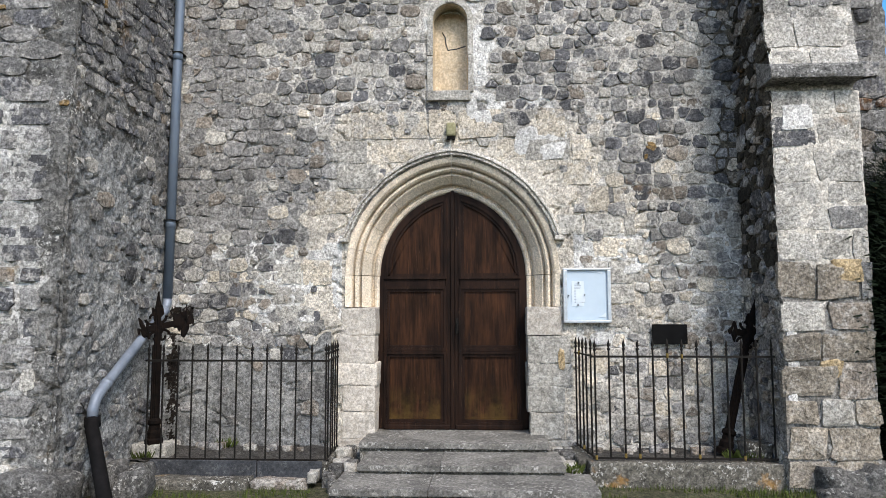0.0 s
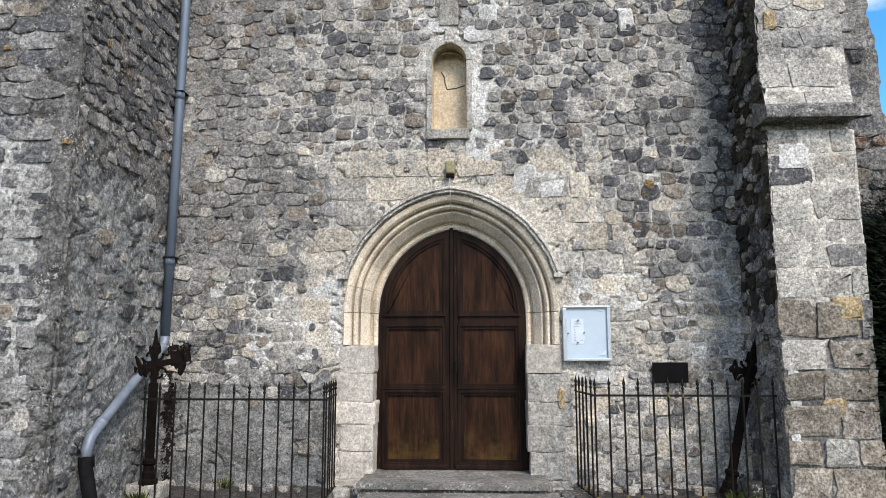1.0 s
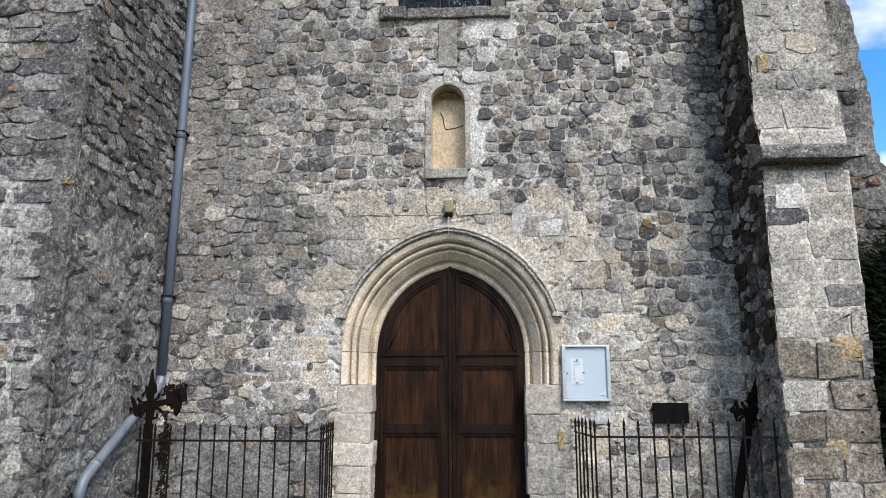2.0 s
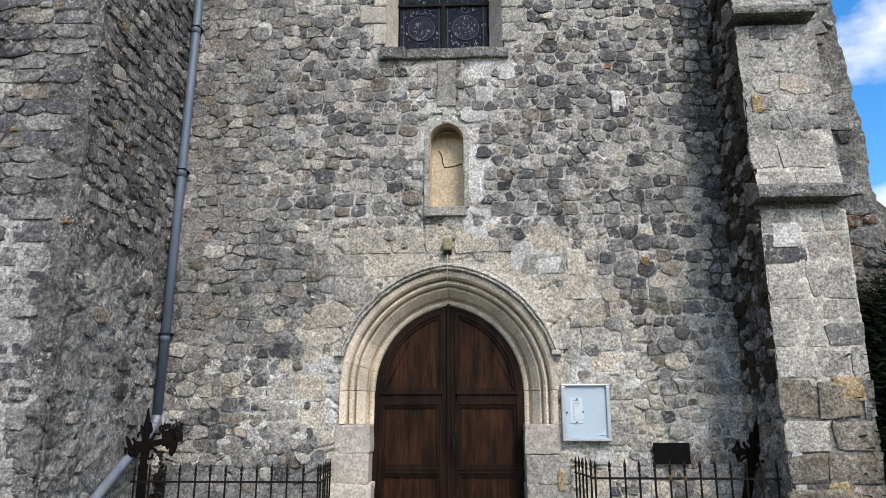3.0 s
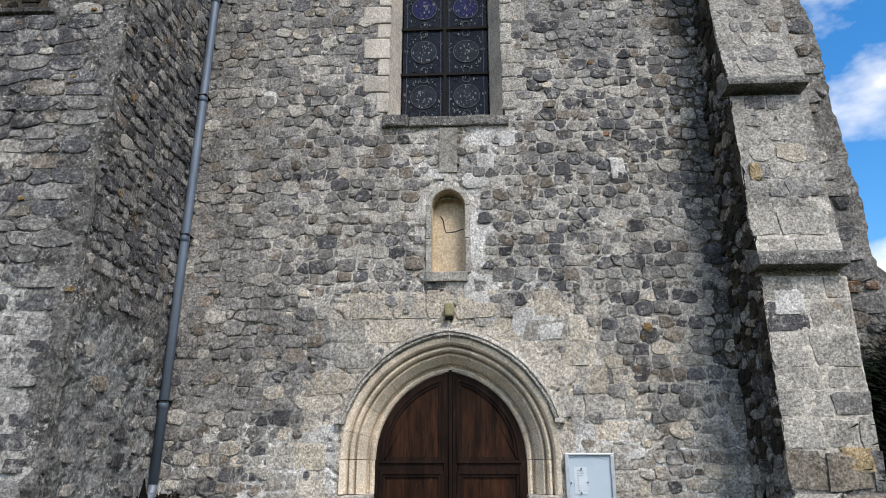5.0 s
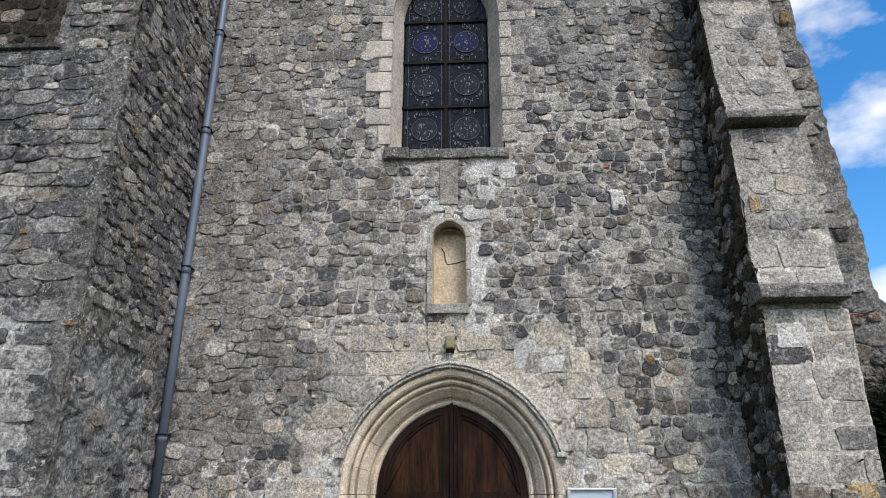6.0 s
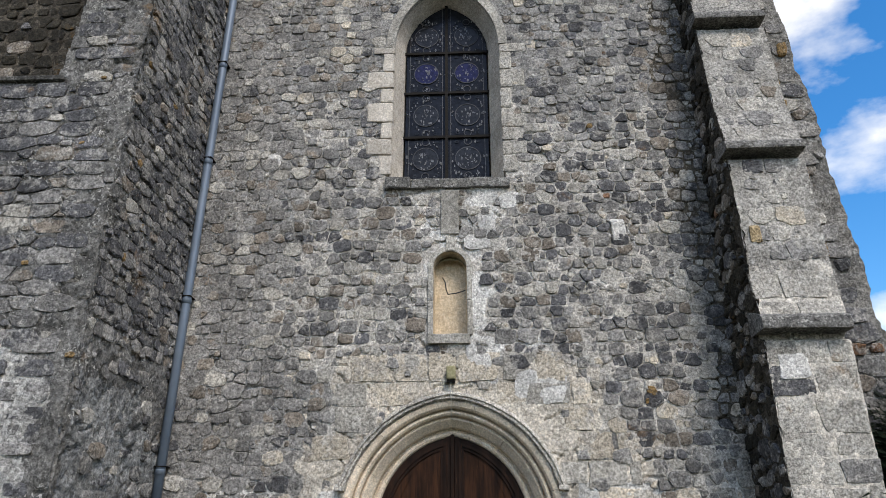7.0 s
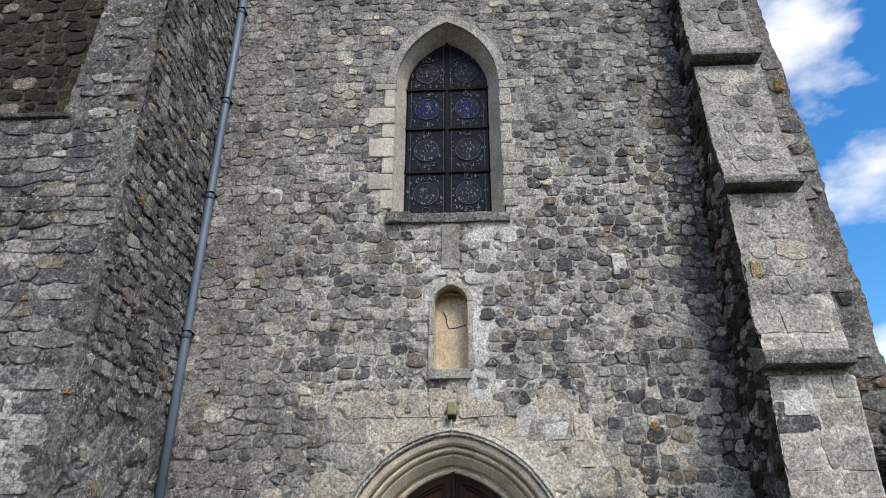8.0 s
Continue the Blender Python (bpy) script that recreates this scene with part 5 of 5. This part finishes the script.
def stage_accept(u, v, w, h):
    if 3.65 < v < 4.25 or 5.5 < v < 5.8:
        return [0, 0.12, 0, 0.9, 0.05, 0]
    if v < 3.6:
        return [0.03, 0.10, 0.0, 0.90, 0.10, 0.0]
    return [0.02, 0.2, 0.03, 0.8, 0.10, 0.0]


cells = blocks(X_RIGHT - 0.01, RIGHT_EDGE + 0.015, 0.10, 2.0, 0.23, 0.30, 0.26, 0.46, r4, 0.005, (2.0,))
lay_stones(buttress_2, right_front, cells, lambda u, v, w: True, lambda u, v, w, h: [0.0, 0.16, 0.08, 0.10, 0.03, 0.0, 0.0, 0.65], None, (0.016, 0.032), (0.18, 0.30), r4, "tan blocks", "ashlar_block", 60)
cells = blocks(X_RIGHT - 0.01, RIGHT_EDGE + 0.01, 2.0, 4.2, 0.17, 0.31, 0.19, 0.44, r4, 0.006, (3.50, 3.66, 4.2))
lay_stones(buttress_2, right_front, cells, lambda u, v, w: True, stage_accept, None, (0.002, 0.010), (0.14, 0.22), r4, "pale blocks", "ashlar_block", 120)
cells = rubble_cells(X_RIGHT + 0.01, RIGHT_EDGE - 0.01, 4.22, 10.4, ((0.075, 0.11, 30), (0.045, 0.065, 130), (0.02, 0.035, 160)), r4, 1.35, 1.25, 0.009, 0.19)
cells = [c for c in cells if not any(z - 0.09 < c[1] < z + 0.20 for z in (5.45, 7.27)) and X_RIGHT - 0.02 < c[0] - c[2] and c[0] + c[2] < RIGHT_EDGE + 0.015]
lay_stones(buttress_2, right_front, cells, lambda u, v, w: v < 7.3, lambda u, v, w, h: None if r4.random() < 0.12 else ([0.0, 0.15, 0, 0.9, 0.1, 0] if 5.5 < v < 5.86 or 7.3 < v < 7.6 else [0.08, 0.60, 0.08, 0.45, 0.04, 0.0]), None, (0.003, 0.014), (0.32, 0.58), r4, "grey rubble of the upper stages", "stone", 260)
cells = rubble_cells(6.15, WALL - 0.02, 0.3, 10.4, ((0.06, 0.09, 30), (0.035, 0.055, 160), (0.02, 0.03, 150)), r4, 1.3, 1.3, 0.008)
# upper stones darkened for grime and for the side's shade
lay_stones(buttress_2, right_side, cells, lambda u, v, w: False, lambda u, v, w, h: u - w > stage(v) - 0.01, lambda u, v, w, h: [0.3, 0.4, 0.2, 0.08] if v < 2.1 + 0.7 * n3(u, 6, v, 1.7) else [0.35, 0.12, 0.25, 0.02, 0, 0.01, 0.6], (0.010, 0.034), (0.5, 0.8), r4, "dark grimy stones of the buttress side, shade in their colour")
cells = rubble_cells(RIGHT_EDGE - 0.2, 4.5, 0.3, 10.4, ((0.07, 0.10, 30), (0.04, 0.06, 120)), r4, 1.6, 1.3, 0.006, 0.18)
lay_stones(buttress_3, flank, cells, lambda u, v, w: False, lambda u, v, w, h: u + w < flank_edge(v) + 0.015, lambda u, v, w, h: [0.35, 0.5, 0.2, 0.1, 0.02, 0.05], (0.012, 0.04), (0.4, 0.7), r4, "grey stones of the tower's side buttress")

# ---- lime patches, lichen and odd stones on the walls ----
ochre = rock("ochre stone", (0.24, 0.17, 0.085), (0.42, 0.33, 0.20), lichen=0.1, relief=0.012, soot=0.4)
orange_lichen = rock("orange lichen", (0.12, 0.085, 0.040), (0.26, 0.165, 0.07), lichen=0.35, relief=0.01, soot=0.4)
r5 = random.Random(77)


def patch(parent, place, name, u, v, w, h, rise, material, square=0.7):
    vs, fs = stone_geometry(place, u, v, w, h, rise, square, r5, 13)
    me = bpy.data.meshes.new(name)
    mid = Vector(vs[-1])
    me.from_pydata([Vector(p) - mid for p in vs], [], fs)
    me.materials.append(material)
    part(name, me, None, parent, at=mid)


for u, v, w, h in ((-0.07, 4.18, 0.035, 0.30), (-0.02, 4.84, 0.16, 0.09), (-0.42, 4.92, 0.11, 0.07), (0.10, 5.02, 0.10, 0.11), (0.02, 3.50, 0.09, 0.12), (0.45, 3.28, 0.13, 0.14), (0.70, 3.24, 0.15, 0.17),
                   (-0.10, 3.62, 0.06, 0.13), (-2.35, 5.9, 0.09, 0.10), (-2.2, 1.62, 0.16, 0.05), (-2.45, 1.45, 0.10, 0.05), (-1.75, 1.52, 0.08, 0.05), (1.15, 1.32, 0.12, 0.06), (1.45, 2.0, 0.10, 0.05), (0.35, 5.33, 0.12, 0.10)):
    patch(wall_1, front, "lime_patch", u, v, w, h, 0.0125, white_lime)
patch(wall_1, front, "white_stone", 1.51, 4.935, 0.088, 0.115, 0.026, white_lime, 0.3)
for u, v, w, h in ((1.67, 3.20, 0.055, 0.05), (1.62, 3.10, 0.02, 0.03), (1.30, 6.25, 0.04, 0.03)):
    patch(wall_1, front, "lichen_patch", u, v, w, h, 0.022, orange_lichen)
patch(wall_1, front, "ochre_stone", 0.76, 1.12, 0.035, 0.11, 0.026, ochre)
for u, v, w, h in ((2.74, 3.26, 0.15, 0.11), (2.60, 1.26, 0.045, 0.20), (2.58, 0.86, 0.035, 0.10)):
    patch(buttress_2, right_front, "lime_patch", u, v, w, h, 0.014, white_lime, 0.3)
for u, v, w, h in ((2.90, 1.10, 0.10, 0.075), (3.08, 1.92, 0.14, 0.10), (2.64, 4.55, 0.05, 0.10)):
    patch(buttress_2, right_front, "ochre_stone", u, v, w, h, 0.024, ochre, 0.35)
for k in range(9):
    v = r5.uniform(3.2, 9.5)
    patch(buttress_1, left_front, "lichen_patch", X_LEFT - r5.uniform(0.03, 0.7), v, r5.uniform(0.015, 0.045), r5.uniform(0.012, 0.03), 0.020, orange_lichen)
for k in range(8):
    patch(buttress_1, left_side, "lichen_patch", r5.uniform(5.35, 6.2), r5.uniform(3.8, 9.0), r5.uniform(0.02, 0.05), r5.uniform(0.02, 0.05), 0.022, orange_lichen)
for k in range(6):
    patch(buttress_3, flank, "lichen_patch", r5.uniform(3.45, 3.75), r5.uniform(4.6, 7.6), r5.uniform(0.04, 0.08), r5.uniform(0.04, 0.12), 0.036, orange_lichen)

# ---- small rubble at both ends of the steps, rust on the railings ----
for k in range(34):
    left = k % 2 == 0
    x, y = (rng.uniform(-1.36, -1.14), rng.uniform(5.7, 6.9)) if left else (rng.uniform(0.66, 0.80), rng.uniform(6.1, 6.95))
    a = rng.uniform(0.03, 0.075)
    z = 0.12 + (y - 5.5) * 0.12
    solid("step_rubble", rough_block(x - a, x + a, y - a, y + a, 0.05, z + a * 0.6, a * 0.3, 3, k + 50), boulder_stone if k % 3 else limestone_grey, "small rough stone wedged beside the steps", "stone", "rubble beside the steps", smooth=True)
rust_lichen = plain("yellow lichen", (0.08, 0.055, 0.015), (0.19, 0.13, 0.035), 0.95, 0, 60, 0.6)
COLLAR = mesh_of(lathe([(0.009, 0.0), (0.0125, 0.006), (0.0125, 0.03), (0.0095, 0.04)], 7), "rust_collar", rust_lichen)
for ob in [o for o in scene.objects if o.name.startswith("bar") and o.parent and o.location.x > 0]:
    if rng.random() < 0.4:
        part("rust_collar", COLLAR, None, ob, at=ob.location + Vector((0, 0, rng.choice((0.0, 0.01, 0.86)))))
